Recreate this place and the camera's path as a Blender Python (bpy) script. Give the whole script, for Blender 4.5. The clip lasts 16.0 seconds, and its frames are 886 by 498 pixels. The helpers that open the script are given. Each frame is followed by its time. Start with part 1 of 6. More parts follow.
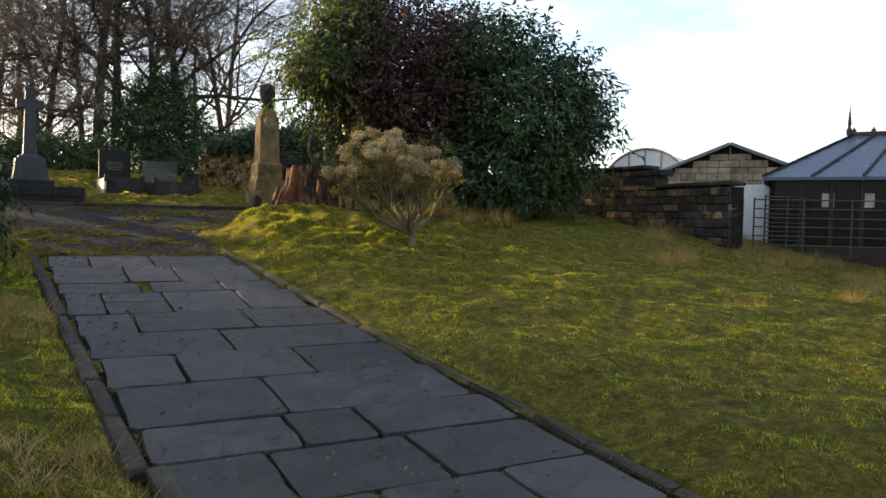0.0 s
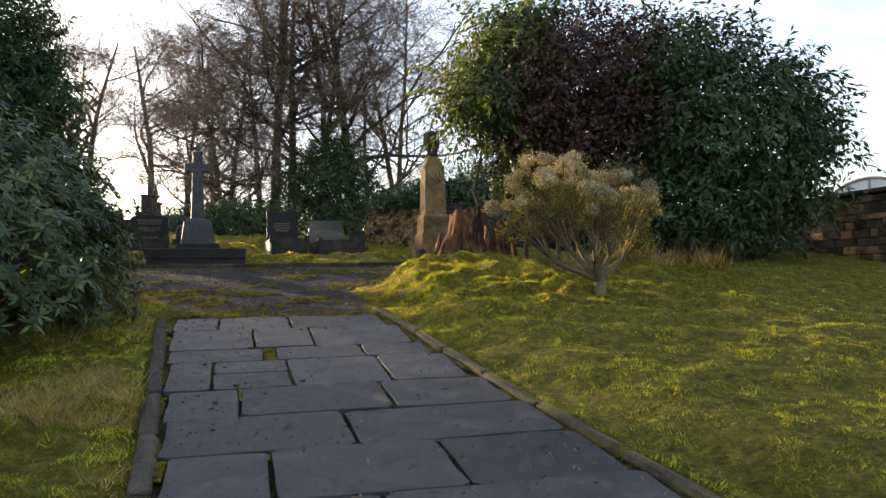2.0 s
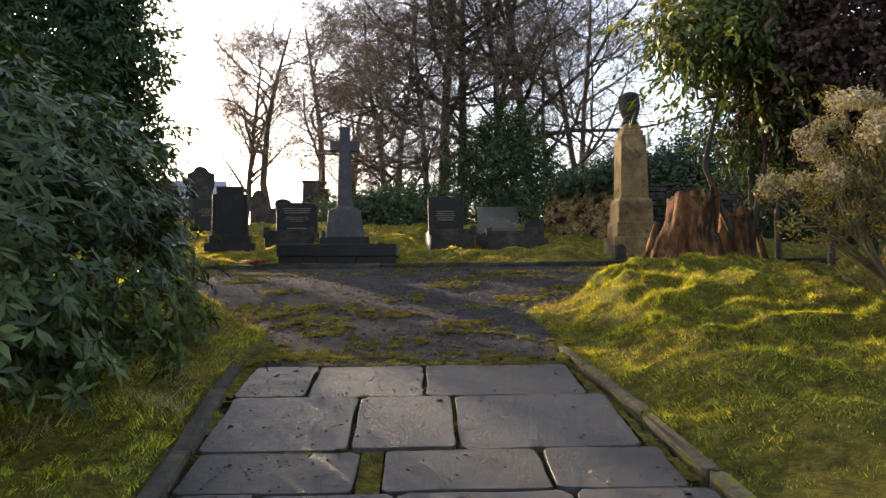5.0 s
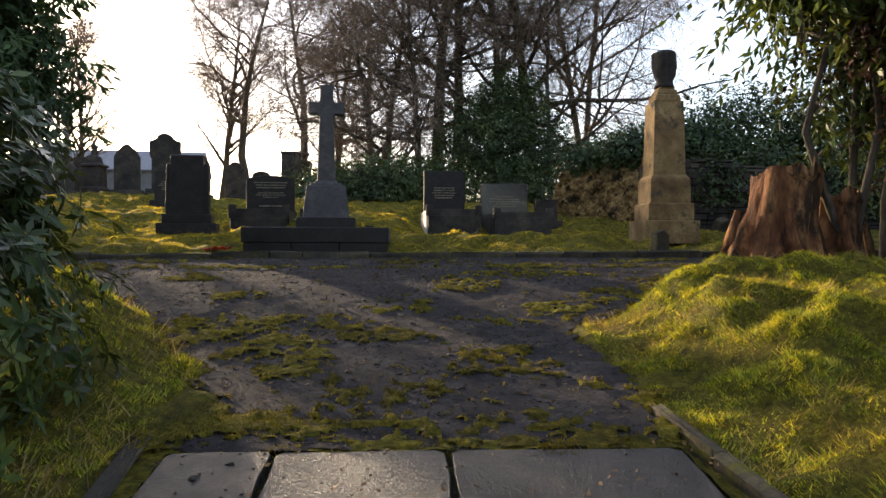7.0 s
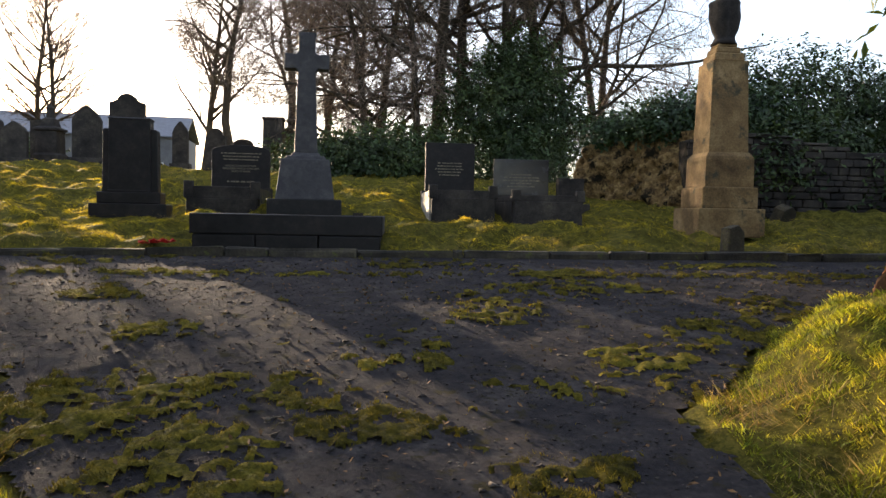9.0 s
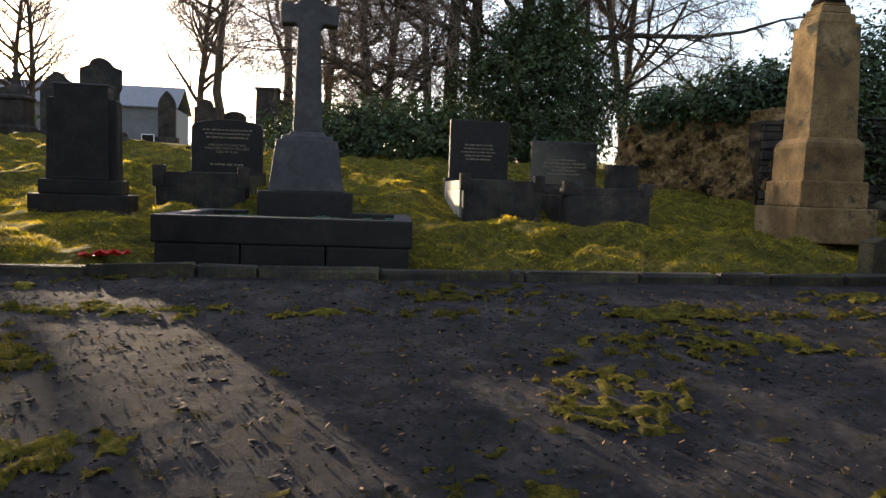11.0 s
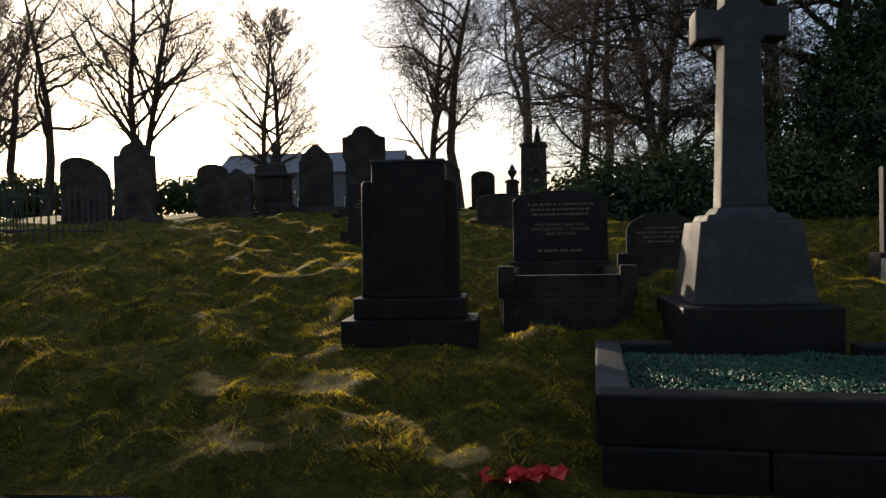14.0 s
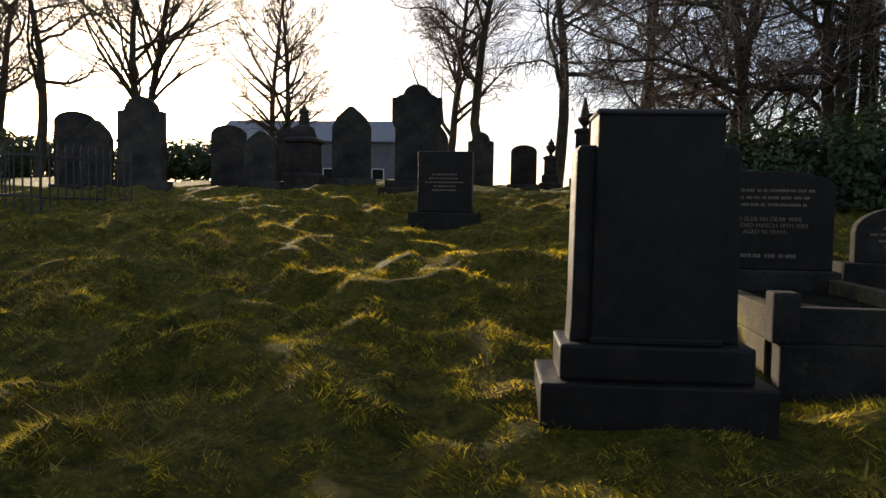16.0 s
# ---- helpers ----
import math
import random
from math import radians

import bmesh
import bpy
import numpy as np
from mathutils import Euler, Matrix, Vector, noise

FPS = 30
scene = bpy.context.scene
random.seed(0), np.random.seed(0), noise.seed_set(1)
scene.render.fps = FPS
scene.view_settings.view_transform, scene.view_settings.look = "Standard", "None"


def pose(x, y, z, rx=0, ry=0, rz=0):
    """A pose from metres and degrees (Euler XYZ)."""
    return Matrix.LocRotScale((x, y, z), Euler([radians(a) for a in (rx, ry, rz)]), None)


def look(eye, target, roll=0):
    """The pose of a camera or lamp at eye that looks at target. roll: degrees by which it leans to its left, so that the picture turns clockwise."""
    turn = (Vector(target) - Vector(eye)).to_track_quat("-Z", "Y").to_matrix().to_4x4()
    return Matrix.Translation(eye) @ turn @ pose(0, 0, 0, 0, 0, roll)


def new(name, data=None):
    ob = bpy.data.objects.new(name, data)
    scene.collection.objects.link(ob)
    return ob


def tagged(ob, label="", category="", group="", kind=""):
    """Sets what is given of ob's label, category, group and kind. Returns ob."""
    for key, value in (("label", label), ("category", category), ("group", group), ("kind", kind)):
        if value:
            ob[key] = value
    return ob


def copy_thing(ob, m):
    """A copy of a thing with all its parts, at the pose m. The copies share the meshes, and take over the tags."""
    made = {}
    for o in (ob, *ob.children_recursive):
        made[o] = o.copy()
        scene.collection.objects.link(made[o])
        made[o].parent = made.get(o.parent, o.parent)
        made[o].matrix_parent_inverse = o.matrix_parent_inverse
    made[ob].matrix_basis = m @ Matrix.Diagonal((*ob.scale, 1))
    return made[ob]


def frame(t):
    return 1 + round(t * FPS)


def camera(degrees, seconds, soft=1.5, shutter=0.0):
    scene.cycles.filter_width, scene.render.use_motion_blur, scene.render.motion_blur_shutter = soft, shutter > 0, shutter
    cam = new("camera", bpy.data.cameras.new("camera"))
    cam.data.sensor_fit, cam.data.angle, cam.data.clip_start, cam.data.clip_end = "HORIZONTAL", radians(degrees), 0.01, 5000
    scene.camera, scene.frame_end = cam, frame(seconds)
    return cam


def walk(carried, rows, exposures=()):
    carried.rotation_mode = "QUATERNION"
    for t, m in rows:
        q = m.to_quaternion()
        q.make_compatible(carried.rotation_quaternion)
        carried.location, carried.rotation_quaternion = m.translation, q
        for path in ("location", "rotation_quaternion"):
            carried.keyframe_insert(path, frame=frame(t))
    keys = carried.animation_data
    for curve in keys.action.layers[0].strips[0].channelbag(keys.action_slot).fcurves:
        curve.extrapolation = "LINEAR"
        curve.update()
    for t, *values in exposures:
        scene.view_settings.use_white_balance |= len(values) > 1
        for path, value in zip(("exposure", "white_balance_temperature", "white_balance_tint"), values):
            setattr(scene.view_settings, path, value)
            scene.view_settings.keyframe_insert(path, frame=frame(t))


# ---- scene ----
cam = camera(61.7, 16.0, 1.45)
METRES, EYE, TILT, LEAN, TURN = 19.0, 1.5, 0.0, 0.0, -29.3
ROWS = [
    (0.0, 0.0, 0.0, 0.0, 0.05, -1.99, -1.36),
    (0.5, -0.0046, 0.0277, -0.0019, 2.02, -2.24, -0.8),
    (1.0, -0.0064, 0.059, -0.007, 5.31, -1.73, 0.17),
    (1.5, -0.0112, 0.091, -0.0075, 8.32, -1.51, 0.55),
    (2.0, -0.011, 0.1209, -0.0102, 13.74, 2.59, 0.92),
    (2.5, -0.0152, 0.154, -0.0101, 18.84, 2.29, -0.49),
    (3.0, -0.0248, 0.1871, -0.0065, 20.69, 1.8, -0.64),
    (3.5, -0.0348, 0.2184, -0.0019, 22.56, 1.71, -0.77),
    (4.0, -0.0486, 0.2489, 0.0004, 22.56, 1.27, -0.83),
    (4.5, -0.0633, 0.2775, 0.0049, 27.43, 1.71, 0.45),
    (7.0, -0.149, 0.4098, 0.0203, 26.18, -0.39, -0.24),
    (7.5, -0.1653, 0.4394, 0.023, 25.98, -0.43, -0.28),
    (8.0, -0.1832, 0.4668, 0.0268, 25.56, -1.56, -0.69),
    (8.5, -0.1994, 0.4937, 0.0306, 25.64, -2.16, -0.95),
    (11.0, -0.2839, 0.609, 0.0462, 25.32, -4.56, -1.91),
    (11.5, -0.307, 0.6259, 0.0491, 27.52, -4.15, -1.82),
    (12.0, -0.3309, 0.6419, 0.0535, 32.08, -4.02, -0.7),
    (12.5, -0.3568, 0.6566, 0.0579, 31.35, -3.05, -0.38),
    (13.0, -0.3834, 0.6711, 0.0621, 32.8, -0.85, 1.22),
    (13.5, -0.4132, 0.6806, 0.066, 34.47, -0.38, 0.47),
    (14.0, -0.4411, 0.6886, 0.068, 40.97, -1.05, 1.09),
    (14.5, -0.4712, 0.6951, 0.0708, 42.31, -2.28, 0.89),
    (15.0, -0.5004, 0.7051, 0.0714, 41.92, -2.51, 0.59),
    (15.5, -0.5313, 0.7177, 0.0736, 41.26, -2.67, 0.35),
    (16.0, -0.5615, 0.7342, 0.0738, 40.43, -2.99, -0.98),
]
EXPOSURES = [(0.0, 2.35, 6950, 14), (1.5, 2.45, 7050, 14), (3.0, 2.95, 7050, 16), (4.0, 3.05, 7050, 16), (4.7, 2.75, 7050, 17), (7.0, 2.4, 7000, 17), (8.5, 2.4, 6950, 17), (11.0, 2.28, 6950, 17), (12.0, 1.6, 6850, 16), (13.0, 1.0, 6600, 15), (14.5, 0.8, 6350, 13), (16.0, 1.22, 6600, 15)]
walk(cam, [(t, pose(0, 0, EYE, TILT, LEAN, TURN) @ pose(METRES * x, METRES * y, METRES * z, 90 + pitch, roll, yaw)) for t, x, y, z, yaw, pitch, roll in ROWS], EXPOSURES)

# ---- light ----
SUN_AZ, SUN_EL = 34.0, 12.0          # degrees left of +y, degrees above the horizon
world = bpy.data.worlds.new("sky_world")
scene.world = world
world.use_nodes = True
wn, wl = world.node_tree.nodes, world.node_tree.links
wn.clear()
sky = wn.new("ShaderNodeTexSky")
sky.sky_type = "NISHITA"
sky.sun_disc = False
sky.sun_elevation = radians(SUN_EL)
sky.sun_rotation = radians(-SUN_AZ)
sky.air_density, sky.dust_density, sky.ozone_density = 1.0, 1.8, 1.8
coord = wn.new("ShaderNodeTexCoord")
squash = wn.new("ShaderNodeMapping")
squash.inputs["Scale"].default_value = (1.0, 1.0, 3.2)
cloud = wn.new("ShaderNodeTexNoise")
cloud.inputs["Scale"].default_value, cloud.inputs["Detail"].default_value, cloud.inputs["Roughness"].default_value = 4.2, 7.0, 0.6
shape = wn.new("ShaderNodeValToRGB")
shape.color_ramp.elements[0].position, shape.color_ramp.elements[1].position = 0.38, 0.66
shape.color_ramp.elements[0].color = (0.1, 0.1, 0.1, 1)
cover = wn.new("ShaderNodeMath")
cover.operation = "MULTIPLY"
cover.inputs[1].default_value = 0.72
blend = wn.new("ShaderNodeMixRGB")
blend.inputs["Color2"].default_value = (2.5, 2.85, 3.5, 1)
back = wn.new("ShaderNodeBackground")
back.inputs["Strength"].default_value = 0.10
wout = wn.new("ShaderNodeOutputWorld")
wl.new(coord.outputs["Generated"], squash.inputs["Vector"])
wl.new(squash.outputs["Vector"], cloud.inputs["Vector"])
wl.new(cloud.outputs["Fac"], shape.inputs["Fac"])
wl.new(shape.outputs["Color"], cover.inputs[0])
wl.new(cover.outputs["Value"], blend.inputs["Fac"])
wl.new(sky.outputs["Color"], blend.inputs["Color1"])
wl.new(blend.outputs["Color"], back.inputs["Color"])
wl.new(back.outputs["Background"], wout.inputs["Surface"])

sun = new("sun", bpy.data.lights.new("sun", "SUN"))
sun.data.energy, sun.data.angle, sun.data.color = 5.0, radians(0.8), (1.0, 0.83, 0.58)
az, el = radians(SUN_AZ), radians(SUN_EL)
to_sun = Vector((-math.sin(az) * math.cos(el), math.cos(az) * math.cos(el), math.sin(el)))
sun.matrix_world = look(to_sun * 120, (0, 0, 0))


# ---- materials ----
def material(name, colors, scale=6.0, fine=60.0, rough=0.8, bump=0.3, depth=0.01, spec=0.3, metal=0.0, vary=0.0, island=0.0,
             translucent=0.0, spots=None, coords="Object", noise_rough=0.65, stretch=(1, 1, 1), rough_range=0.14):
    """A surface of two or three colours mixed by broad and fine noise, with relief. vary: light and dark from object to object; island: from loose piece to
    loose piece; spots: (colour, scale, threshold) for lichen or moss; translucent: light passed through thin leaves."""
    m = bpy.data.materials.new(name)
    m.use_nodes = True
    n, l = m.node_tree.nodes, m.node_tree.links
    n.clear()
    out = n.new("ShaderNodeOutputMaterial")
    bsdf = n.new("ShaderNodeBsdfPrincipled")
    tc = n.new("ShaderNodeTexCoord")
    mp = n.new("ShaderNodeMapping")
    mp.inputs["Scale"].default_value = stretch
    l.new(tc.outputs[coords], mp.inputs["Vector"])
    vec = mp.outputs["Vector"]
    broad, grain = n.new("ShaderNodeTexNoise"), n.new("ShaderNodeTexNoise")
    for tex, s, d in ((broad, scale, 4.0), (grain, fine, 6.0)):
        tex.inputs["Scale"].default_value, tex.inputs["Detail"].default_value, tex.inputs["Roughness"].default_value = s, d, noise_rough
        l.new(vec, tex.inputs["Vector"])
    ramp = n.new("ShaderNodeValToRGB")
    els = ramp.color_ramp.elements
    els[0].position, els[1].position = 0.32, 0.68
    els[0].color, els[1].color = (*colors[0], 1), (*colors[-1], 1)
    if len(colors) > 2:
        e = els.new(0.5)
        e.color = (*colors[1], 1)
    l.new(broad.outputs["Fac"], ramp.inputs["Fac"])
    col = ramp.outputs["Color"]

    def scaled(col, source, low, high):
        rng = n.new("ShaderNodeMapRange")
        rng.inputs["From Min"].default_value, rng.inputs["From Max"].default_value = (0.25, 0.75) if source.node.type == "TEX_NOISE" else (0, 1)
        rng.inputs["To Min"].default_value, rng.inputs["To Max"].default_value = low, high
        l.new(source, rng.inputs["Value"])
        mul = n.new("ShaderNodeVectorMath")
        mul.operation = "SCALE"
        l.new(col, mul.inputs[0])
        l.new(rng.outputs["Result"], mul.inputs["Scale"])
        return mul.outputs["Vector"]
    col = scaled(col, grain.outputs["Fac"], 0.62, 1.4)
    if vary:
        info = n.new("ShaderNodeObjectInfo")
        col = scaled(col, info.outputs["Random"], 1 - vary, 1 + vary)
    if island:
        geo = n.new("ShaderNodeNewGeometry")
        col = scaled(col, geo.outputs["Random Per Island"], 1 - island, 1 + island)
    if spots:
        sc, ss, st = spots
        sp = n.new("ShaderNodeTexNoise")
        sp.inputs["Scale"].default_value, sp.inputs["Detail"].default_value, sp.inputs["Roughness"].default_value = ss, 8.0, 0.7
        l.new(vec, sp.inputs["Vector"])
        sr = n.new("ShaderNodeMapRange")
        sr.inputs["From Min"].default_value, sr.inputs["From Max"].default_value = st, st + 0.08
        l.new(sp.outputs["Fac"], sr.inputs["Value"])
        mx = n.new("ShaderNodeMixRGB")
        mx.inputs["Color2"].default_value = (*sc, 1)
        l.new(sr.outputs["Result"], mx.inputs["Fac"])
        l.new(col, mx.inputs["Color1"])
        col = mx.outputs["Color"]
    l.new(col, bsdf.inputs["Base Color"])
    rr = n.new("ShaderNodeMapRange")
    rr.inputs["From Min"].default_value, rr.inputs["From Max"].default_value = 0.3, 0.7
    rr.inputs["To Min"].default_value, rr.inputs["To Max"].default_value = max(0.03, rough - rough_range), min(1.0, rough + rough_range)
    l.new(broad.outputs["Fac"], rr.inputs["Value"])
    l.new(rr.outputs["Result"], bsdf.inputs["Roughness"])
    bsdf.inputs["Specular IOR Level"].default_value = spec
    bsdf.inputs["Metallic"].default_value = metal
    if bump:
        bp = n.new("ShaderNodeBump")
        bp.inputs["Strength"].default_value, bp.inputs["Distance"].default_value = bump, depth
        l.new(grain.outputs["Fac"], bp.inputs["Height"])
        l.new(bp.outputs["Normal"], bsdf.inputs["Normal"])
    surface = bsdf.outputs["BSDF"]
    if translucent:
        tr = n.new("ShaderNodeBsdfTranslucent")
        warm = n.new("ShaderNodeVectorMath")
        warm.operation = "MULTIPLY"
        warm.inputs[1].default_value = (1.58, 1.36, 0.5)
        l.new(col, warm.inputs[0])
        l.new(warm.outputs["Vector"], tr.inputs["Color"])
        mixs = n.new("ShaderNodeMixShader")
        mixs.inputs["Fac"].default_value = translucent
        l.new(surface, mixs.inputs[1])
        l.new(tr.outputs["BSDF"], mixs.inputs[2])
        surface = mixs.outputs["Shader"]
    l.new(surface, out.inputs["Surface"])
    return m


M_TURF = material("turf", [(0.04, 0.037, 0.01), (0.12, 0.108, 0.016), (0.25, 0.2, 0.038)], 8.0, 45, 0.95, 1.0, 0.06, 0.08, noise_rough=0.9)
M_LAWN = material("lawn_blades", [(0.06, 0.095, 0.014), (0.22, 0.25, 0.027), (0.5, 0.42, 0.06)], 9.0, 1.1, 0.65, 0, spec=0.2, island=0.7, translucent=0.45, noise_rough=0.75)
M_ROUGH = material("rough_grass_blades", [(0.075, 0.062, 0.014), (0.3, 0.27, 0.027), (0.62, 0.49, 0.09)], 5.5, 1.6, 0.65, 0, spec=0.15, island=0.6, translucent=0.55, noise_rough=0.8)
M_STRAW = material("dry_grass_blades", [(0.13, 0.095, 0.038), (0.24, 0.18, 0.08), (0.34, 0.27, 0.13)], 2, 9, 0.7, 0, spec=0.2, island=0.4, translucent=0.4)
M_MOSS = material("moss", [(0.04, 0.037, 0.009), (0.125, 0.108, 0.014), (0.26, 0.205, 0.03)], 13, 70, 0.95, 1.0, 0.03, 0.1, island=0.4, translucent=0.22, noise_rough=0.8)
M_TAR = material("tarmac", [(0.016, 0.0155, 0.0175), (0.036, 0.032, 0.032), (0.075, 0.065, 0.058)], 2.6, 42, 0.85, 0.9, 0.012, 0.04, spots=((0.034, 0.029, 0.014), 8.0, 0.56), rough_range=0.14, noise_rough=0.88)
M_FLAG = material("flagstone", [(0.0095, 0.0088, 0.0094), (0.023, 0.0215, 0.0215), (0.054, 0.049, 0.044)], 2.6, 24, 0.46, 1.0, 0.012, 0.36, vary=0.4, spots=((0.012, 0.0115, 0.009), 5, 0.58), noise_rough=0.85, rough_range=0.2)
M_SOIL = material("joint_soil", [(0.006, 0.0055, 0.0045), (0.014, 0.013, 0.008), (0.03, 0.028, 0.012)], 5, 60, 0.95, 0.8, 0.02, 0.05)
M_IRONEARTH = material("dark_wall_core", [(0.008, 0.007, 0.006), (0.018, 0.015, 0.012), (0.03, 0.025, 0.018)], 5, 60, 0.95, 0.8, 0.02, 0.1)
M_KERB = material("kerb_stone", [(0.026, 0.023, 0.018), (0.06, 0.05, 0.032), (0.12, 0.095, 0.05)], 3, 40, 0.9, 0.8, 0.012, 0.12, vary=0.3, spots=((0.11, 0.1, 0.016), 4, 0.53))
M_DARKKERB = material("dark_kerb_stone", [(0.018, 0.016, 0.013), (0.042, 0.036, 0.027), (0.075, 0.063, 0.038)], 3, 40, 0.85, 0.8, 0.012, 0.2, vary=0.25, spots=((0.08, 0.09, 0.02), 6, 0.62))
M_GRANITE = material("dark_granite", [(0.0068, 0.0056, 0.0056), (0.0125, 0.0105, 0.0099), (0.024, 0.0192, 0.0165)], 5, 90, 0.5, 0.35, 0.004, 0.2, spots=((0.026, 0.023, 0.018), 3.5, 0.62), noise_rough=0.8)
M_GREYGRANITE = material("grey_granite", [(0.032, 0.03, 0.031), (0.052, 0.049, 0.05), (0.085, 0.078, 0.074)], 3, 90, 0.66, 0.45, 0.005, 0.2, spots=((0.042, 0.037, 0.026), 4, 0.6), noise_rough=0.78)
M_BLACK = material("black_polished_granite", [(0.012, 0.012, 0.014), (0.02, 0.02, 0.022), (0.03, 0.03, 0.032)], 6, 200, 0.2, 0.05, 0.001, 0.5)
M_SAND = material("weathered_sandstone", [(0.085, 0.052, 0.024), (0.19, 0.122, 0.055), (0.3, 0.205, 0.1)], 1.6, 40, 0.9, 0.5, 0.008, 0.15, spots=((0.06, 0.055, 0.035), 2.6, 0.56))
M_SOOT = material("sooty_stone", [(0.014, 0.012, 0.011), (0.034, 0.029, 0.025), (0.066, 0.056, 0.044)], 2.5, 45, 0.9, 0.5, 0.006, 0.18, vary=0.25, spots=((0.085, 0.082, 0.05), 5, 0.63))
# pale for side kerbs, their sunlight put into the colour; also the paper notices
M_PALE = material("sunlit_pale_kerb_stone", [(0.22, 0.2, 0.17), (0.34, 0.31, 0.26), (0.42, 0.39, 0.33)], 3, 50, 0.85, 0.4, 0.005, 0.2, spots=((0.1, 0.09, 0.06), 4, 0.62))
M_WALL = material("wall_stone", [(0.034, 0.026, 0.019), (0.1, 0.066, 0.039), (0.22, 0.145, 0.075)], 2.4, 35, 0.92, 0.9, 0.015, 0.12, vary=0.5, spots=((0.022, 0.02, 0.017), 2.5, 0.52))
M_ROCK = material("earth_bank", [(0.045, 0.027, 0.013), (0.24, 0.15, 0.06), (0.5, 0.34, 0.14)], 6.5, 22, 0.95, 1.0, 0.12, 0.1, spots=((0.025, 0.02, 0.011), 4.0, 0.52), noise_rough=0.8)
M_BARK = material("bark", [(0.034, 0.028, 0.022), (0.065, 0.053, 0.04), (0.105, 0.088, 0.062)], 3, 30, 0.95, 0.9, 0.02, 0.1, spots=((0.07, 0.078, 0.025), 2.5, 0.62), stretch=(1, 1, 0.3))
M_TWIG = material("twigs", [(0.1, 0.075, 0.058), (0.17, 0.125, 0.092)], 2, 20, 0.9, 0, spec=0.15, island=0.3)
M_STUMP = material("rotten_stump_wood", [(0.022, 0.01, 0.007), (0.13, 0.055, 0.024), (0.32, 0.17, 0.075)], 4, 12, 0.92, 1.0, 0.05, 0.12, stretch=(1, 1, 0.3), spots=((0.03, 0.018, 0.011), 3, 0.5), noise_rough=0.75)
M_RHODO = material("rhododendron_leaves", [(0.018, 0.034, 0.011), (0.034, 0.056, 0.016), (0.078, 0.098, 0.03)], 1.4, 6, 0.42, 0, spec=0.22, island=0.55, translucent=0.18)
M_LAUREL = material("laurel_leaves", [(0.022, 0.042, 0.017), (0.034, 0.06, 0.022), (0.055, 0.082, 0.029)], 0.8, 6, 0.5, 0, spec=0.22, island=0.5, translucent=0.12)
M_COPPER = material("copper_leaves", [(0.032, 0.018, 0.018), (0.056, 0.029, 0.026), (0.09, 0.05, 0.038)], 1, 6, 0.55, 0, spec=0.2, island=0.5, translucent=0.1)
M_CONIFER = material("conifer_sprays", [(0.016, 0.038, 0.016), (0.03, 0.058, 0.02), (0.05, 0.08, 0.025)], 1, 6, 0.6, 0, spec=0.25, island=0.35, translucent=0.15)
M_IVY = material("ivy_leaves", [(0.02, 0.036, 0.013), (0.034, 0.056, 0.018), (0.06, 0.08, 0.024)], 0.8, 6, 0.5, 0, spec=0.24, island=0.5, translucent=0.13)
M_HEAD = material("dried_flower_heads", [(0.19, 0.16, 0.105), (0.29, 0.245, 0.165), (0.42, 0.35, 0.25)], 2, 9, 0.85, 0, spec=0.15, island=0.45, translucent=0.3)
# laurel leaves again, yellower and more translucent: sunlight put into the colour
M_LAUREL_LIT = material("lit_laurel_sprays", [(0.028, 0.046, 0.014), (0.05, 0.074, 0.02), (0.09, 0.105, 0.026)], 0.9, 6, 0.5, 0, spec=0.22, island=0.5, translucent=0.24)
M_STEM = material("shrub_stems", [(0.06, 0.048, 0.024), (0.15, 0.12, 0.06)], 4, 30, 0.85, 0, spec=0.2, island=0.25)
M_GREEN = material("green_glass_chippings", [(0.005, 0.028, 0.013), (0.011, 0.06, 0.028), (0.035, 0.12, 0.062)], 9, 60, 0.55, 0.4, 0.004, 0.4, island=0.5)
M_RED = material("red_cloth", [(0.42, 0.012, 0.012), (0.6, 0.02, 0.02)], 9, 40, 0.6, 0.2, 0.002, 0.3)
M_LETTER = material("gilt_lettering", [(0.13, 0.11, 0.075), (0.24, 0.2, 0.135)], 20, 80, 0.6, 0, spec=0.3)
M_IRON = material("black_iron", [(0.02, 0.02, 0.022), (0.035, 0.033, 0.033), (0.06, 0.045, 0.035)], 6, 60, 0.6, 0.2, 0.003, 0.4)
M_SLATE = material("slate_roof", [(0.08, 0.085, 0.1), (0.12, 0.13, 0.15), (0.17, 0.18, 0.2)], 3, 40, 0.5, 0.3, 0.005, 0.4, vary=0.2)
M_GLASSROOF = material("blue_grey_roof_sheet", [(0.05, 0.065, 0.1), (0.075, 0.095, 0.14)], 2, 30, 0.35, 0.1, 0.002, 0.35)
M_TIMBER = material("dark_stained_timber", [(0.018, 0.012, 0.01), (0.036, 0.022, 0.017)], 3, 30, 0.6, 0.3, 0.004, 0.25)
M_PANE = material("dim_window_glass", [(0.005, 0.004, 0.004), (0.012, 0.01, 0.009)], 1.5, 10, 0.1, 0, spec=0.12)
M_WHITE = material("white_painted_board", [(0.6, 0.61, 0.6), (0.72, 0.72, 0.7)], 2, 40, 0.6, 0.1, 0.002, 0.3)
M_POLY = material("polytunnel_film", [(0.34, 0.37, 0.4), (0.46, 0.49, 0.52)], 2, 20, 0.4, 0.1, 0.01, 0.4)
M_RENDER = material("grey_cladding", [(0.09, 0.09, 0.095), (0.14, 0.14, 0.145)], 1, 20, 0.7, 0.1, 0.003, 0.3)
M_LEAF = material("fallen_leaves", [(0.09, 0.045, 0.02), (0.18, 0.1, 0.04)], 8, 30, 0.8, 0, spec=0.2, island=0.4)
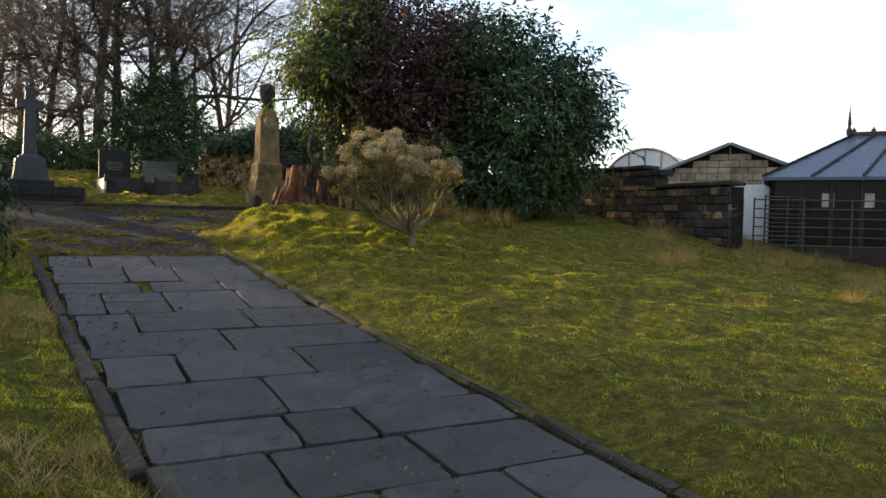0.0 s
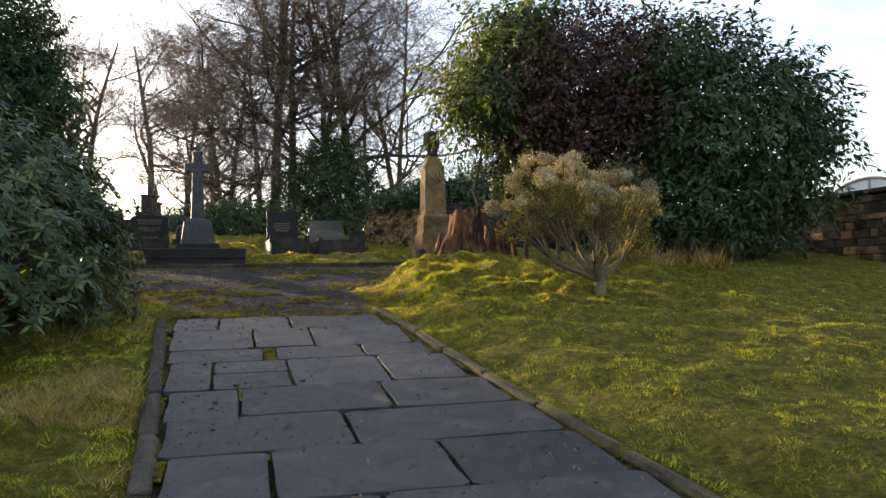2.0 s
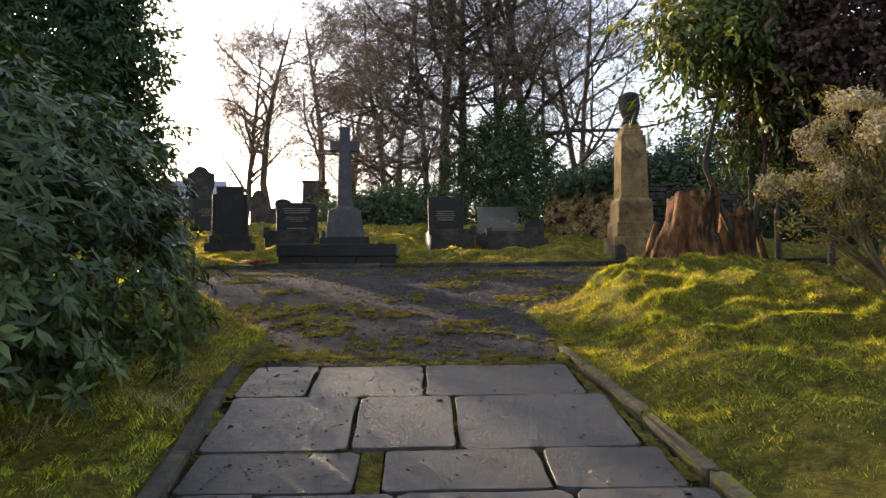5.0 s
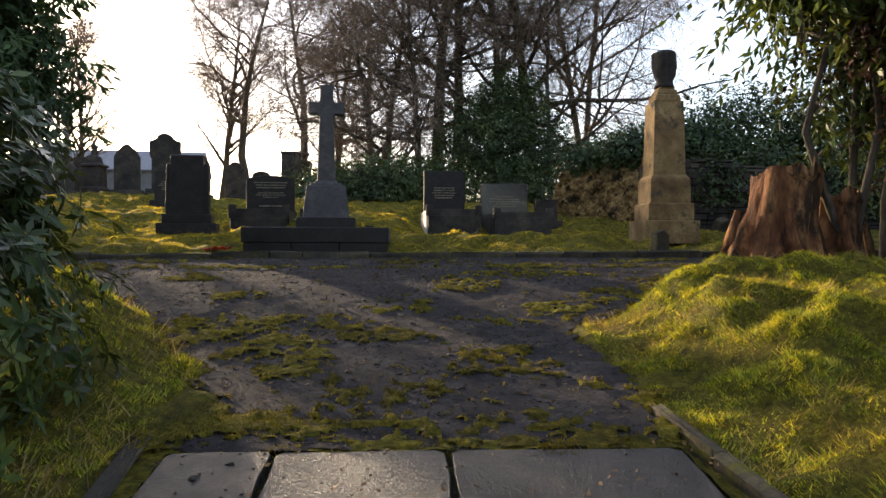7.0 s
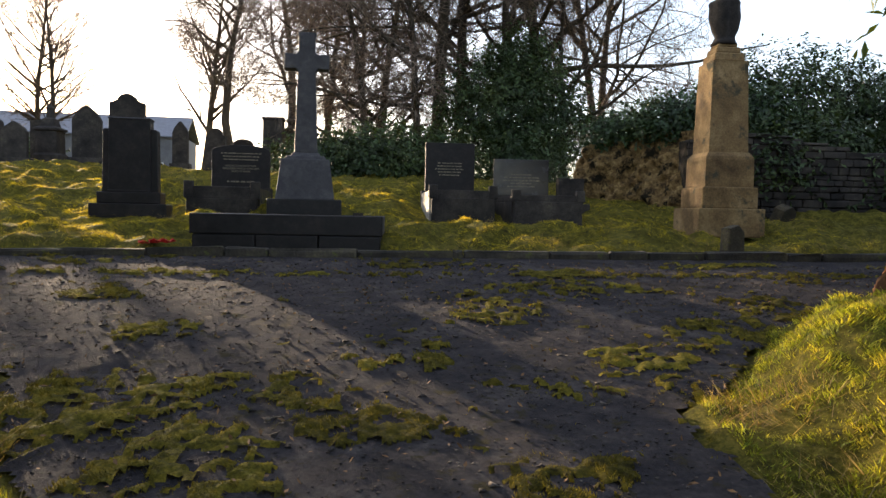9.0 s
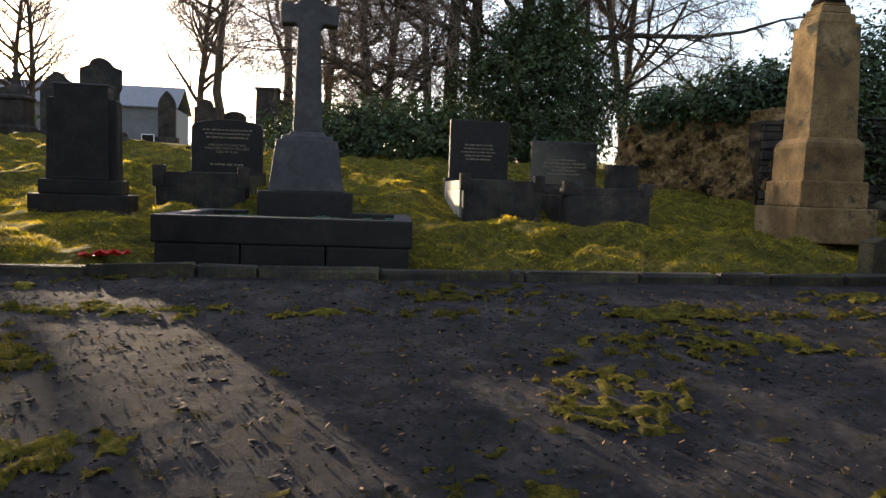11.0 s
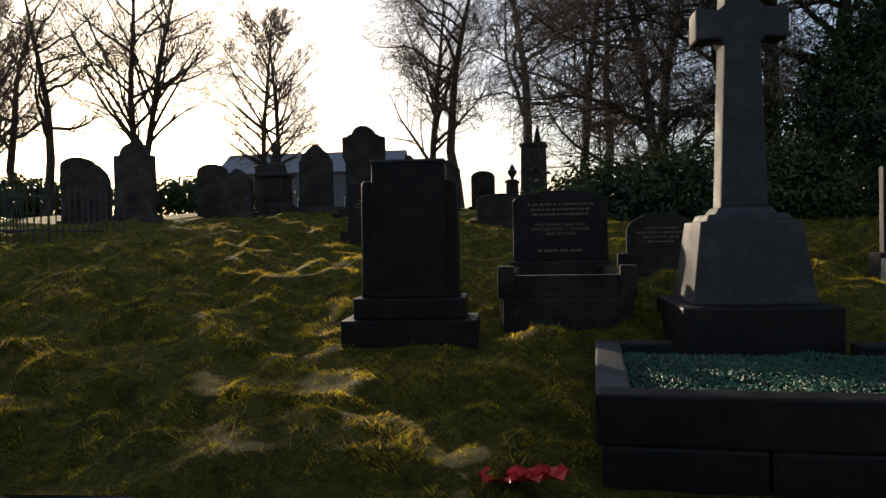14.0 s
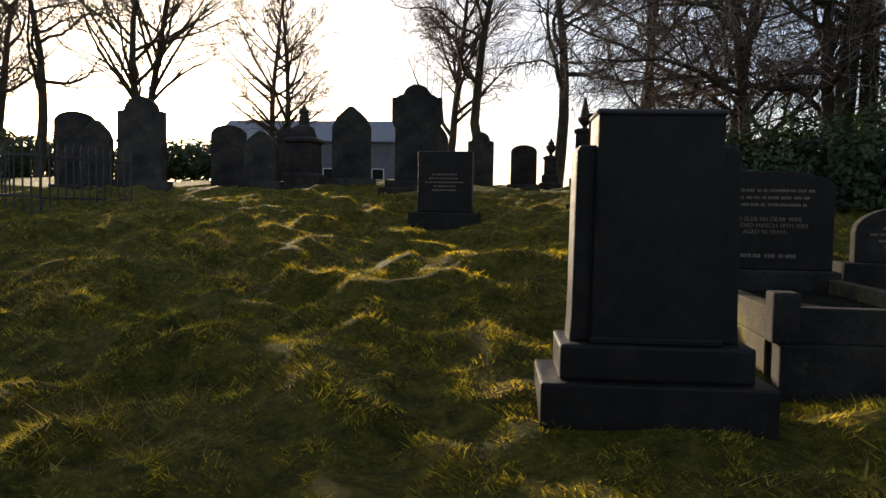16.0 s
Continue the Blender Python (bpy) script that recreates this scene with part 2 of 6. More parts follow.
M_GRIT = material("grit", [(0.012, 0.01, 0.009), (0.03, 0.025, 0.022), (0.1, 0.085, 0.07)], 3, 40, 0.9, 0.2, 0.003, 0.15, island=0.85)
M_STEEL = material("galvanised_steel", [(0.1, 0.1, 0.1), (0.17, 0.165, 0.16)], 4, 60, 0.5, 0.1, 0.002, 0.5, metal=0.6)


# ---- ground heights ----
def value_noise(x, y, s, seed):
    """Smooth noise in 0..1 with cells of s metres."""
    x, y = np.asarray(x, float) / s + seed * 17.3, np.asarray(y, float) / s + seed * 9.1
    i, j = np.floor(x), np.floor(y)
    u, v = x - i, y - j
    u, v = u * u * (3 - 2 * u), v * v * (3 - 2 * v)

    def h(a, b):
        w = np.sin(a * 127.1 + b * 311.7 + seed * 74.7) * 43758.5453
        return w - np.floor(w)
    return (h(i, j) * (1 - u) + h(i + 1, j) * u) * (1 - v) + (h(i, j + 1) * (1 - u) + h(i + 1, j + 1) * u) * v


PROFILE_Y = [-65, -6.5, 0, 4.34, 6.5, 7.9, 9.8, 11.1, 13.2, 14.1, 15.85, 18.4, 20.9, 22.5, 23.9, 27.1, 30.9, 43.4, 87, 400]
PROFILE_Z = [-3.4, -1.1, -0.29, -0.02, 0.23, 0.38, 0.64, 0.83, 1.055, 1.17, 1.435, 1.70, 2.05, 2.30, 2.49, 2.86, 3.09, 3.75, 4.4, 6.0]


def smooth(a, b, v):
    w = np.clip((np.asarray(v, float) - a) / (b - a), 0, 1)
    return w * w * (3 - 2 * w)


def base_z(y):
    return sum(np.interp(np.asarray(y, float) + d, PROFILE_Y, PROFILE_Z) for d in (-0.3, 0, 0.3)) / 3


def kerb_y(x):
    return 18.3 + 0.055 * np.clip(x, -14, 14)


def path_left(y):
    return 0.95 - 0.069 * np.clip(y, -3, 12)


def path_right(y):
    return 3.36 - 0.1 * np.clip(np.asarray(y, float) - 4.6, 0, 7.4)


LANE_Y = [11.6, 12.6, 14.2, 15.4, 16.0, 16.5]


def hard_left(y):
    return np.interp(y, LANE_Y, [0.1, 0.25, -0.5, -1.5, -4.0, -60.0]) + np.where(np.asarray(y) < 11.6, path_left(y) - 0.1, 0)


def hard_right(y):
    return np.interp(y, LANE_Y, [2.75, 2.8, 2.75, 3.7, 4.6, 6.0]) + np.where(np.asarray(y) > 16.5, (np.asarray(y) - 16.5) * 60, 0)


def lane_depth(x, y):
    """Distance inside the lane's plain outline."""
    x, y = np.asarray(x, float), np.asarray(y, float)
    return np.minimum(np.minimum(x - hard_left(y), hard_right(y) - x), np.minimum(y - 11.75, (kerb_y(x) - y) * 4))


def paved(x, y):
    """How deep inside the tarmac a place lies, in metres (negative outside)."""
    x, y = np.asarray(x, float), np.asarray(y, float)
    wob = (value_noise(x, y, 0.5, 3) - 0.5) * 0.35 + (value_noise(x, y, 0.15, 5) - 0.5) * 0.14
    return lane_depth(x, y) + np.where(kerb_y(x) - y < 0.4, 0, wob)


def on_flags(x, y):
    """Inside the flagged walk, kerbs included."""
    return (y < 11.8) & (y > -6) & (x > path_left(y) - 0.16) & (x < path_right(y) + 0.2)


def ground_z(x, y):
    """Height of the soil sheet."""
    x, y = np.asarray(x, float), np.asarray(y, float)
    z = base_z(y)
    off_lane = 1 - smooth(-0.75, -0.05, lane_depth(x, y))
    right = off_lane * smooth(0.1, 1.1, x - path_right(y) - 0.1) * (1 - smooth(15.6, 16.6, y))
    z = z + right * (0.14 + 0.1 * smooth(4, 12, x) * smooth(4, 10, y))
    z = z + right * 0.30 * np.exp(-((x - 5.6) / 2.4) ** 2 - ((y - 12.6) / 2.1) ** 2) + right * 0.22 * np.exp(-((x - 4.7) / 1.4) ** 2 - ((y - 14.9) / 1.3) ** 2)
    z = z + right * 0.25 * smooth(6, 9, x) * smooth(9.5, 13, y)
    left = off_lane * smooth(0.0, 0.9, path_left(y) - 0.15 - x) * (1 - smooth(14.9, 16.0, y))
    z = z + left * (0.05 + 0.26 * smooth(10, 13, y))
    grave = smooth(0.02, 0.12, y - kerb_y(x))
    z = z + grave * (0.03 + 0.06 * (1 - smooth(-6, -3, x)) - 0.2 * smooth(3.5, 6, x) * smooth(19, 21, y))
    hollow = smooth(1.15, 1.7, x) * (1 - smooth(4.2, 4.9, x)) * smooth(20.6, 21.4, y) * (1 - smooth(23.2, 24.0, y))
    z = z - 0.15 * hollow
    rough = np.where(y > kerb_y(x), 1.0 - 0.6 * hollow, 0.36 + 0.5 * right * smooth(9.5, 11.5, y) * (1 - smooth(7.5, 9.5, x)) + 0.4 * left)
    hum = (value_noise(x, y, 1.1, 1) - 0.5) * 0.22 + (value_noise(x, y * 1.3, 0.46, 2) - 0.45) * 0.2 + (value_noise(x, y, 0.27, 6) - 0.5) * 0.13 + (value_noise(x, y, 0.16, 4) - 0.5) * 0.11
    rough = rough * (1 - 0.85 * np.exp(-((x + 2.2) / 0.75) ** 4 - ((y - 20.4) / 0.75) ** 4))
    bed = np.exp(-((x - 0.1) / 1.25) ** 8 - ((y - 18.5) / 0.45) ** 4)
    rough, z = rough * (1 - 0.9 * bed), z - 0.07 * bed
    rear = np.exp(-((x - 0.1) / 1.2) ** 8 - ((y - 20.0) / 1.05) ** 6)
    rough, z = rough * (1 - 0.85 * rear), z - 0.08 * rear
    pave = np.maximum(smooth(-0.12, 0.1, paved(x, y)), np.where(on_flags(x, y), 1.0, 0.0))
    z = z + hum * rough * (1 - pave) * smooth(0.0, 0.3, np.abs(y - kerb_y(x)))
    z = z - 0.05 * pave
    far = smooth(60, 120, np.hypot(x, y - 20))
    return z * (1 - far) + far * 2.5


# ---- mesh helpers ----
def mesh_object(name, verts, faces, mat, parent=None, label="", smooth_faces=False):
    me = bpy.data.meshes.new(name)
    me.from_pydata([tuple(v) for v in verts], [], faces)
    me.materials.append(mat)
    if smooth_faces:
        me.polygons.foreach_set("use_smooth", [True] * len(me.polygons))
    me.update()
    ob = new(name, me)
    ob.parent = parent
    if label:
        ob["label"] = label
    return ob


def array_mesh(name, verts, tris, mat, smooth_faces=False):
    """A mesh from numpy arrays of places and of triangles or quads."""
    me = bpy.data.meshes.new(name)
    k = tris.shape[1]
    me.vertices.add(len(verts))
    me.vertices.foreach_set("co", np.ascontiguousarray(verts, np.float32).ravel())
    me.loops.add(tris.size)
    me.loops.foreach_set("vertex_index", np.ascontiguousarray(tris, np.int32).ravel())
    me.polygons.add(len(tris))
    me.polygons.foreach_set("loop_start", np.arange(0, tris.size, k, dtype=np.int32))
    if smooth_faces:
        me.polygons.foreach_set("use_smooth", np.ones(len(tris), bool))
    me.materials.append(mat)
    me.update(calc_edges=True)
    return me


def part(name, bm, mat, parent=None, label="", smooth_faces=False):
    me = bpy.data.meshes.new(name)
    bm.to_mesh(me)
    bm.free()
    me.materials.append(mat)
    if smooth_faces:
        me.polygons.foreach_set("use_smooth", [True] * len(me.polygons))
    ob = new(name, me)
    ob.parent = parent
    if label:
        ob["label"] = label
    return ob


def block(x0, x1, y0, y1, z0, z1, taper=0.0, bevel=0.012, seg=1, bm=None):
    """A dressed block with worn edges; taper draws its top in on each side."""
    bm = bm or bmesh.new()
    vs = [bm.verts.new(p) for p in ((x0, y0, z0), (x1, y0, z0), (x1, y1, z0), (x0, y1, z0),
                                    (x0 + taper, y0 + taper, z1), (x1 - taper, y0 + taper, z1), (x1 - taper, y1 - taper, z1), (x0 + taper, y1 - taper, z1))]
    fs = [bm.faces.new([vs[i] for i in f]) for f in ((3, 2, 1, 0), (4, 5, 6, 7), (0, 1, 5, 4), (1, 2, 6, 5), (2, 3, 7, 6), (3, 0, 4, 7))]
    if bevel:
        edges = {e for f in fs for e in f.edges}
        bmesh.ops.bevel(bm, geom=list(edges), offset=bevel, segments=seg, affect="EDGES", profile=0.6)
    return bm


def slab(outline, depth, bevel=0.01, y0=0.0):
    """An upright slab: its outline in x and z, pulled back by depth along y from y0."""
    bm = bmesh.new()
    front = [bm.verts.new((x, y0, z)) for x, z in outline]
    rear = [bm.verts.new((x, y0 + depth, z)) for x, z in outline]
    n = len(outline)
    f1 = bm.faces.new(front)
    f2 = bm.faces.new(rear[::-1])
    for i in range(n):
        j = (i + 1) % n
        bm.faces.new((front[j], front[i], rear[i], rear[j]))
    bmesh.ops.recalc_face_normals(bm, faces=bm.faces)
    if bevel:
        bmesh.ops.bevel(bm, geom=list({e for f in (f1, f2) for e in f.edges}), offset=bevel, segments=2, affect="EDGES", profile=0.6)
    return bm


def turned(profile, n=20, bm=None, cx=0.0, cy=0.0):
    """A turned shape from (radius, height) pairs."""
    bm = bm or bmesh.new()
    rings = [[bm.verts.new((cx + r * math.cos(a * 2 * math.pi / n), cy + r * math.sin(a * 2 * math.pi / n), z)) for a in range(n)] for r, z in profile]
    for a, b in zip(rings, rings[1:]):
        for i in range(n):
            bm.faces.new((a[i], a[(i + 1) % n], b[(i + 1) % n], b[i]))
    bm.faces.new(rings[0][::-1])
    bm.faces.new(rings[-1])
    return bm


def squared(profile, bm=None):
    """A square shape from (half width, height) pairs, bottom to top."""
    bm = bm or bmesh.new()
    rings = [[bm.verts.new((sx * r, sy * r, z)) for sx, sy in ((-1, -1), (1, -1), (1, 1), (-1, 1))] for r, z in profile]
    for a, b in zip(rings, rings[1:]):
        for i in range(4):
            bm.faces.new((a[i], a[(i + 1) % 4], b[(i + 1) % 4], b[i]))
    bm.faces.new(rings[0][::-1])
    bm.faces.new(rings[-1])
    return bm


def tube(points, radii, sides, verts, faces):
    """Adds a tapered tube along points to verts and faces."""
    start = len(verts)
    n = len(points)
    for i, p in enumerate(points):
        d = (points[min(i + 1, n - 1)] - points[max(i - 1, 0)]).normalized()
        a = d.cross(Vector((0.31, 0.17, 0.93)) if abs(d.z) < 0.9 else Vector((1, 0, 0))).normalized()
        b = d.cross(a)
        for k in range(sides):
            c = 2 * math.pi * k / sides
            verts.append(p + (a * math.cos(c) + b * math.sin(c)) * radii[i])
    for i in range(n - 1):
        for k in range(sides):
            s, t = start + i * sides, start + (i + 1) * sides
            faces.append((s + k, s + (k + 1) % sides, t + (k + 1) % sides, t + k))


def thing_at(name, x, y, z=None, turn=0.0, sink=0.04):
    """An empty at a thing's base, on the ground."""
    ob = new(name)
    ob.empty_display_size = 0.1
    ob.matrix_world = pose(x, y, float(ground_z(x, y)) - sink if z is None else z, 0, 0, turn)
    return ob


def arc(cx, cz, rx, rz, a0, a1, n):
    return [(cx + rx * math.cos(radians(a0 + (a1 - a0) * i / n)), cz + rz * math.sin(radians(a0 + (a1 - a0) * i / n))) for i in range(n + 1)]


# ---- foliage helpers ----
def leaf_mesh(name, spots, normals, length, width, mat, rng, bend=0.25, lengthwise=None, droop=0.3):
    """Many bent four-cornered leaves as one mesh. normals: the way each leaf faces."""
    n = len(spots)
    nrm = normals + rng.normal(0, 0.45, (n, 3))
    nrm /= np.linalg.norm(nrm, axis=1)[:, None] + 1e-9
    along = lengthwise if lengthwise is not None else rng.normal(0, 1, (n, 3)) + np.array([0, 0, -droop])
    along = along - nrm * np.sum(along * nrm, 1)[:, None]
    along /= np.linalg.norm(along, axis=1)[:, None] + 1e-9
    side = np.cross(nrm, along)
    L = (length * rng.uniform(0.65, 1.25, n))[:, None]
    W = (width * rng.uniform(0.7, 1.2, n))[:, None]
    v = np.empty((n, 4, 3))
    v[:, 0] = spots
    v[:, 1] = spots + along * L * 0.5 + side * W * 0.5 - nrm * W * 0.12
    v[:, 2] = spots + along * L - nrm * L * bend
    v[:, 3] = spots + along * L * 0.5 - side * W * 0.5 - nrm * W * 0.12
    i = np.arange(n)[:, None] * 4
    tris = np.concatenate([i + np.array([[0, 1, 2]]), i + np.array([[0, 2, 3]])])
    return array_mesh(name, v.reshape(-1, 3), tris, mat)


def crown_points(blobs, n, rng, fill=0.35, rag=0.35, clump=0.5):
    """Places and outward directions over ragged ellipsoids (cx, cy, cz, rx, ry, rz); what lies deep inside another is left out."""
    blobs = np.array(blobs, float)
    area = (blobs[:, 3] * blobs[:, 4] + blobs[:, 4] * blobs[:, 5] + blobs[:, 3] * blobs[:, 5])
    pick = rng.choice(len(blobs), n, p=area / area.sum())
    d = rng.normal(0, 1, (n, 3))
    d /= np.linalg.norm(d, axis=1)[:, None]
    b = blobs[pick]
    ang = np.arctan2(d[:, 1], d[:, 0]) * 2.0
    lump = value_noise(ang * 1.3 + pick * 5.1, d[:, 2] * 3.0, clump, 7) * 0.6 + value_noise(ang * 3 + pick, d[:, 2] * 7.0, clump, 8) * 0.4
    r = (1 - rag + rag * 1.6 * lump) * (1 - fill * rng.random(n) ** 2)
    p = b[:, :3] + d * b[:, 3:] * r[:, None]
    keep = np.ones(n, bool)
    for k, q in enumerate(blobs):
        inside = np.sum(((p - q[:3]) / q[3:]) ** 2, 1) < 0.36
        keep &= ~(inside & (pick != k))
    return p[keep], d[keep]


def room(p, d, env):
    """How far it is from p along d to the crown's outline, an upright ellipsoid (middle height, half width, half height)."""
    cz, rx, rz = env
    q, e = Vector((p.x / rx, p.y / rx, (p.z - cz) / rz)), Vector((d.x / rx, d.y / rx, d.z / rz))
    a, b, c = e.dot(e), q.dot(e), q.dot(q) - 1
    return (-b + math.sqrt(max(b * b - a * c, 0.0))) / a if c < 0 else 0.0


def grow(rng, pos, d, length, radius, level, spec, out, env, thin):
    """Adds the branch that starts at pos, and its branches, to out as (points, radii, level)."""
    segs, kids, ratio, angle, droop, wob, start = spec[level]
    pts, rad = [pos.copy()], [radius]
    dirs = []
    step = length / segs
    for i in range(segs):
        d = (d + Vector(rng.normal(0, wob, 3)) + Vector((0, 0, droop))).normalized()
        pos = pos + d * step
        pts.append(pos.copy())
        dirs.append(d.copy())
        rad.append(max(radius * (1 - 0.82 * (i + 1) / segs), thin * 0.8))
    out.append((pts, rad, level))
    if level + 1 >= len(spec):
        return
    for k in range(kids):
        f = min(start + (1 - start) * (k + rng.random()) / kids, 0.99)
        i = min(int(f * segs), segs - 1)
        u = f * segs - i
        p = pts[i].lerp(pts[i + 1], u)
        axis = dirs[i].cross(Vector(rng.normal(0, 1, 3))).normalized()
        nd = (Matrix.Rotation(radians(angle * rng.uniform(0.65, 1.35)), 3, axis) @ dirs[i]).normalized()
        r = max((rad[i] * (1 - u) + rad[i + 1] * u) * (0.6, 0.5, 0.42, 0.4)[level], thin)
        ln = length * ratio * (1.15 - 0.55 * f) * rng.uniform(0.75, 1.2)
        ln = min(ln, room(p, nd, env) * rng.uniform(0.75, 1.02) + 0.2)
        grow(rng, p, nd, max(ln, 0.25), r, level + 1, spec, out, env, thin)


def bare_tree(name, seed, height, radius, spec, label, env, forks=1, lean=0.06, thin=0.006):
    """A leafless tree: trunk and limbs in parts, twigs in another."""
    rng = np.random.default_rng(seed)
    out = []
    for k in range(forks):
        a = 2 * math.pi * (k + rng.random()) / forks
        tilt = lean + (0.14 if forks > 1 else 0)
        grow(rng, Vector((0.12 * k, 0.05 * k, -0.15)), Vector((tilt * math.cos(a), tilt * math.sin(a), 1)).normalized(), height * rng.uniform(0.88, 1), radius * (1 if forks == 1 else 0.75), 0, spec, out, env, thin)
    ob = new(name)
    vs, fs = [], []
    limb = None
    limbs = []
    for pts, rad, lv in out:
        if lv == 0:
            tube(pts, rad, 9, vs, fs)
        elif lv == 1:
            limb = ([], [])
            limbs.append(limb)
            tube(pts, rad, 6, *limb)
        elif lv == 2:
            tube(pts, rad, 4, *limb)
    mesh_object("trunk", vs, fs, M_BARK, ob, smooth_faces=True)
    for lvs, lfs in limbs:
        mesh_object("limb", lvs, lfs, M_BARK, ob, smooth_faces=True)
    vs, fs = [], []
    for pts, rad, lv in out:
        if lv > 2:
            tube(pts, rad, 3, vs, fs)
    crown = mesh_object("crown", vs, fs, M_TWIG, ob)
    tagged(crown, "dense haze of fine bare twigs", kind="stuff")
    return tagged(ob, label, "tree")


# ---- ground, lane and walk ----
def spaced(fine0, fine1, step, far0, far1):
    inner = np.arange(fine0, fine1 + step / 2, step)
    up = fine1 + (far1 - fine1) * (np.linspace(0, 1, 28)[1:] ** 2.6)
    down = fine0 - (fine0 - far0) * (np.linspace(0, 1, 28)[1:] ** 2.6)
    return np.concatenate([down[::-1], inner, up])


def sheet(xs, ys, zfun, keep=None):
    X, Y = np.meshgrid(xs, ys)
    Z = zfun(X, Y)
    v = np.stack([X.ravel(), Y.ravel(), Z.ravel()], 1)
    nx, ny = len(xs), len(ys)
    i = (np.arange(ny - 1)[:, None] * nx + np.arange(nx - 1)[None, :])
    q = np.stack([i, i + 1, i + nx + 1, i + nx], -1).reshape(-1, 4)
    if keep is not None:
        k = keep(X, Y).ravel()
        q = q[k[q].all(1)]
        used = np.unique(q)
        back_to = np.zeros(len(v), np.int64)
        back_to[used] = np.arange(len(used))
        v, q = v[used], back_to[q]
    return v, q


v, q = sheet(spaced(-11, 14, 0.1, -600, 600), spaced(-3, 31, 0.1, -300, 900), ground_z)
ground = new("ground", array_mesh("ground", v, q, M_TURF, True))
tagged(ground, "rolling mossy turf of an old churchyard", "ground", kind="structure")


def lane_z(x, y):
    return base_z(y) + (value_noise(x, y, 0.9, 11) - 0.5) * 0.03 + (value_noise(x, y, 0.24, 12) - 0.5) * 0.009 + (value_noise(x, y, 0.08, 14) - 0.5) * 0.01


v, q = sheet(spaced(-6, 9, 0.035, -60, 60), np.arange(11.7, 19.2, 0.035), lane_z, lambda X, Y: paved(X, Y) > 0)
lane = new("road", array_mesh("road", v, q, M_TAR, True))
tagged(lane, "damp worn tarmac lane with patches of moss", "road", kind="structure")


def bed_z(x, y):
    return base_z(y) - 0.022 + (value_noise(x, y, 0.15, 13) - 0.5) * 0.014


v, q = sheet(np.arange(-0.3, 3.8, 0.06), np.arange(-4.5, 12.3, 0.06), bed_z, lambda X, Y: (X > path_left(Y) - 0.1) & (X < path_right(Y) + 0.12))
walk_bed = new("pavement", array_mesh("pavement", v, q, M_SOIL, True))
tagged(walk_bed, "uphill walk of dark wet flagstones with mossy joints", "path", kind="structure")

# rows of flags: near edge, far edge, then the x of each joint
FLAG_ROWS = [
    (10.87, 11.70, (0.24, 0.74, 1.56, 2.70)), (9.93, 10.87, (0.27, 1.12, 1.74, 2.80)), (9.40, 9.93, (0.31, 1.20, 1.31, 2.18, 2.86)),
    (8.45, 9.40, (0.36, 0.74, 1.40, 2.26, 2.96)), (7.68, 8.45, (0.42, 0.97, 2.11, 3.07)), (6.88, 7.68, (0.47, 1.70, 3.15)),
    (6.06, 6.88, (0.53, 1.13, 2.20, 3.20)), (5.20, 6.06, (0.58, 1.68, 3.25)), (4.62, 5.20, (0.64, 1.61, 2.15, 3.32)),
    (3.85, 4.62, (0.68, 1.33, 2.30, 3.34)), (3.10, 3.85, (0.73, 1.75, 2.60, 3.34)), (2.40, 3.10, (0.78, 1.40, 2.45, 3.34)),
    (1.55, 2.40, (0.84, 1.90, 3.34)), (0.80, 1.55, (0.90, 1.55, 2.50, 3.34)), (0.0, 0.80, (0.95, 2.05, 3.34)), (-0.9, 0.0, (0.98, 1.6, 2.6, 3.34)), (-1.7, -0.9, (1.0, 2.2, 3.34)),
]
rng = np.random.default_rng(4)


def flag(x0, x1, y0, y1):
    if (x1 - x0) < 0.14:
        return
    g = 0.015
    bm = bmesh.new()
    j = lambda: float(rng.uniform(-0.014, 0.014))
    # corners with slightly broken outline
    pts = []
    for (xa, ya), (xb, yb) in zip(((x0, y0), (x1, y0), (x1, y1), (x0, y1)), ((x1, y0), (x1, y1), (x0, y1), (x0, y0))):
        for f in (0.04, 0.35, 0.65, 0.96):
            pts.append((xa + (xb - xa) * f + j() * 0.7, ya + (yb - ya) * f + j() * 0.7))
    cx, cy = (x0 + x1) / 2, (y0 + y1) / 2
    pts = [(x + (g if x < cx else -g), y + (g if y < cy else -g)) for x, y in pts]
    lift, tx, ty = float(rng.uniform(0.0, 0.014)), float(rng.uniform(-0.008, 0.008)), float(rng.uniform(-0.008, 0.008))
    z = lambda x, y: float(base_z(y)) + lift + tx * (x - cx) + ty * (y - cy)
    c0 = Vector((cx, cy, z(cx, cy)))
    top = [bm.verts.new(Vector((x, y, z(x, y))) - c0) for x, y in pts]
    shrink = lambda x, y: (x + (0.004 if x < cx else -0.004), y + (0.004 if y < cy else -0.004))
    tp = [bm.verts.new(Vector((*shrink(x, y), z(x, y) + 0.003)) - c0) for x, y in pts]
    low = [bm.verts.new(Vector((x, y, z(x, y) - 0.06)) - c0) for x, y in pts]
    n = len(pts)
    bm.faces.new(tp)
    for i in range(n):
        k = (i + 1) % n
        bm.faces.new((top[i], top[k], tp[k], tp[i]))
        bm.faces.new((low[i], low[k], top[k], top[i]))
    ob = part("flagstone", bm, M_FLAG, walk_bed)
    ob.location = c0


for y0, y1, xs in FLAG_ROWS:
    for a, b in zip(xs, xs[1:]):
        if (y0, a) == (8.45, 0.74):
            flag(a, b, 8.45, 8.96)
            flag(a, b, 8.98, 9.40)
        else:
            flag(a, b, y0, y1)


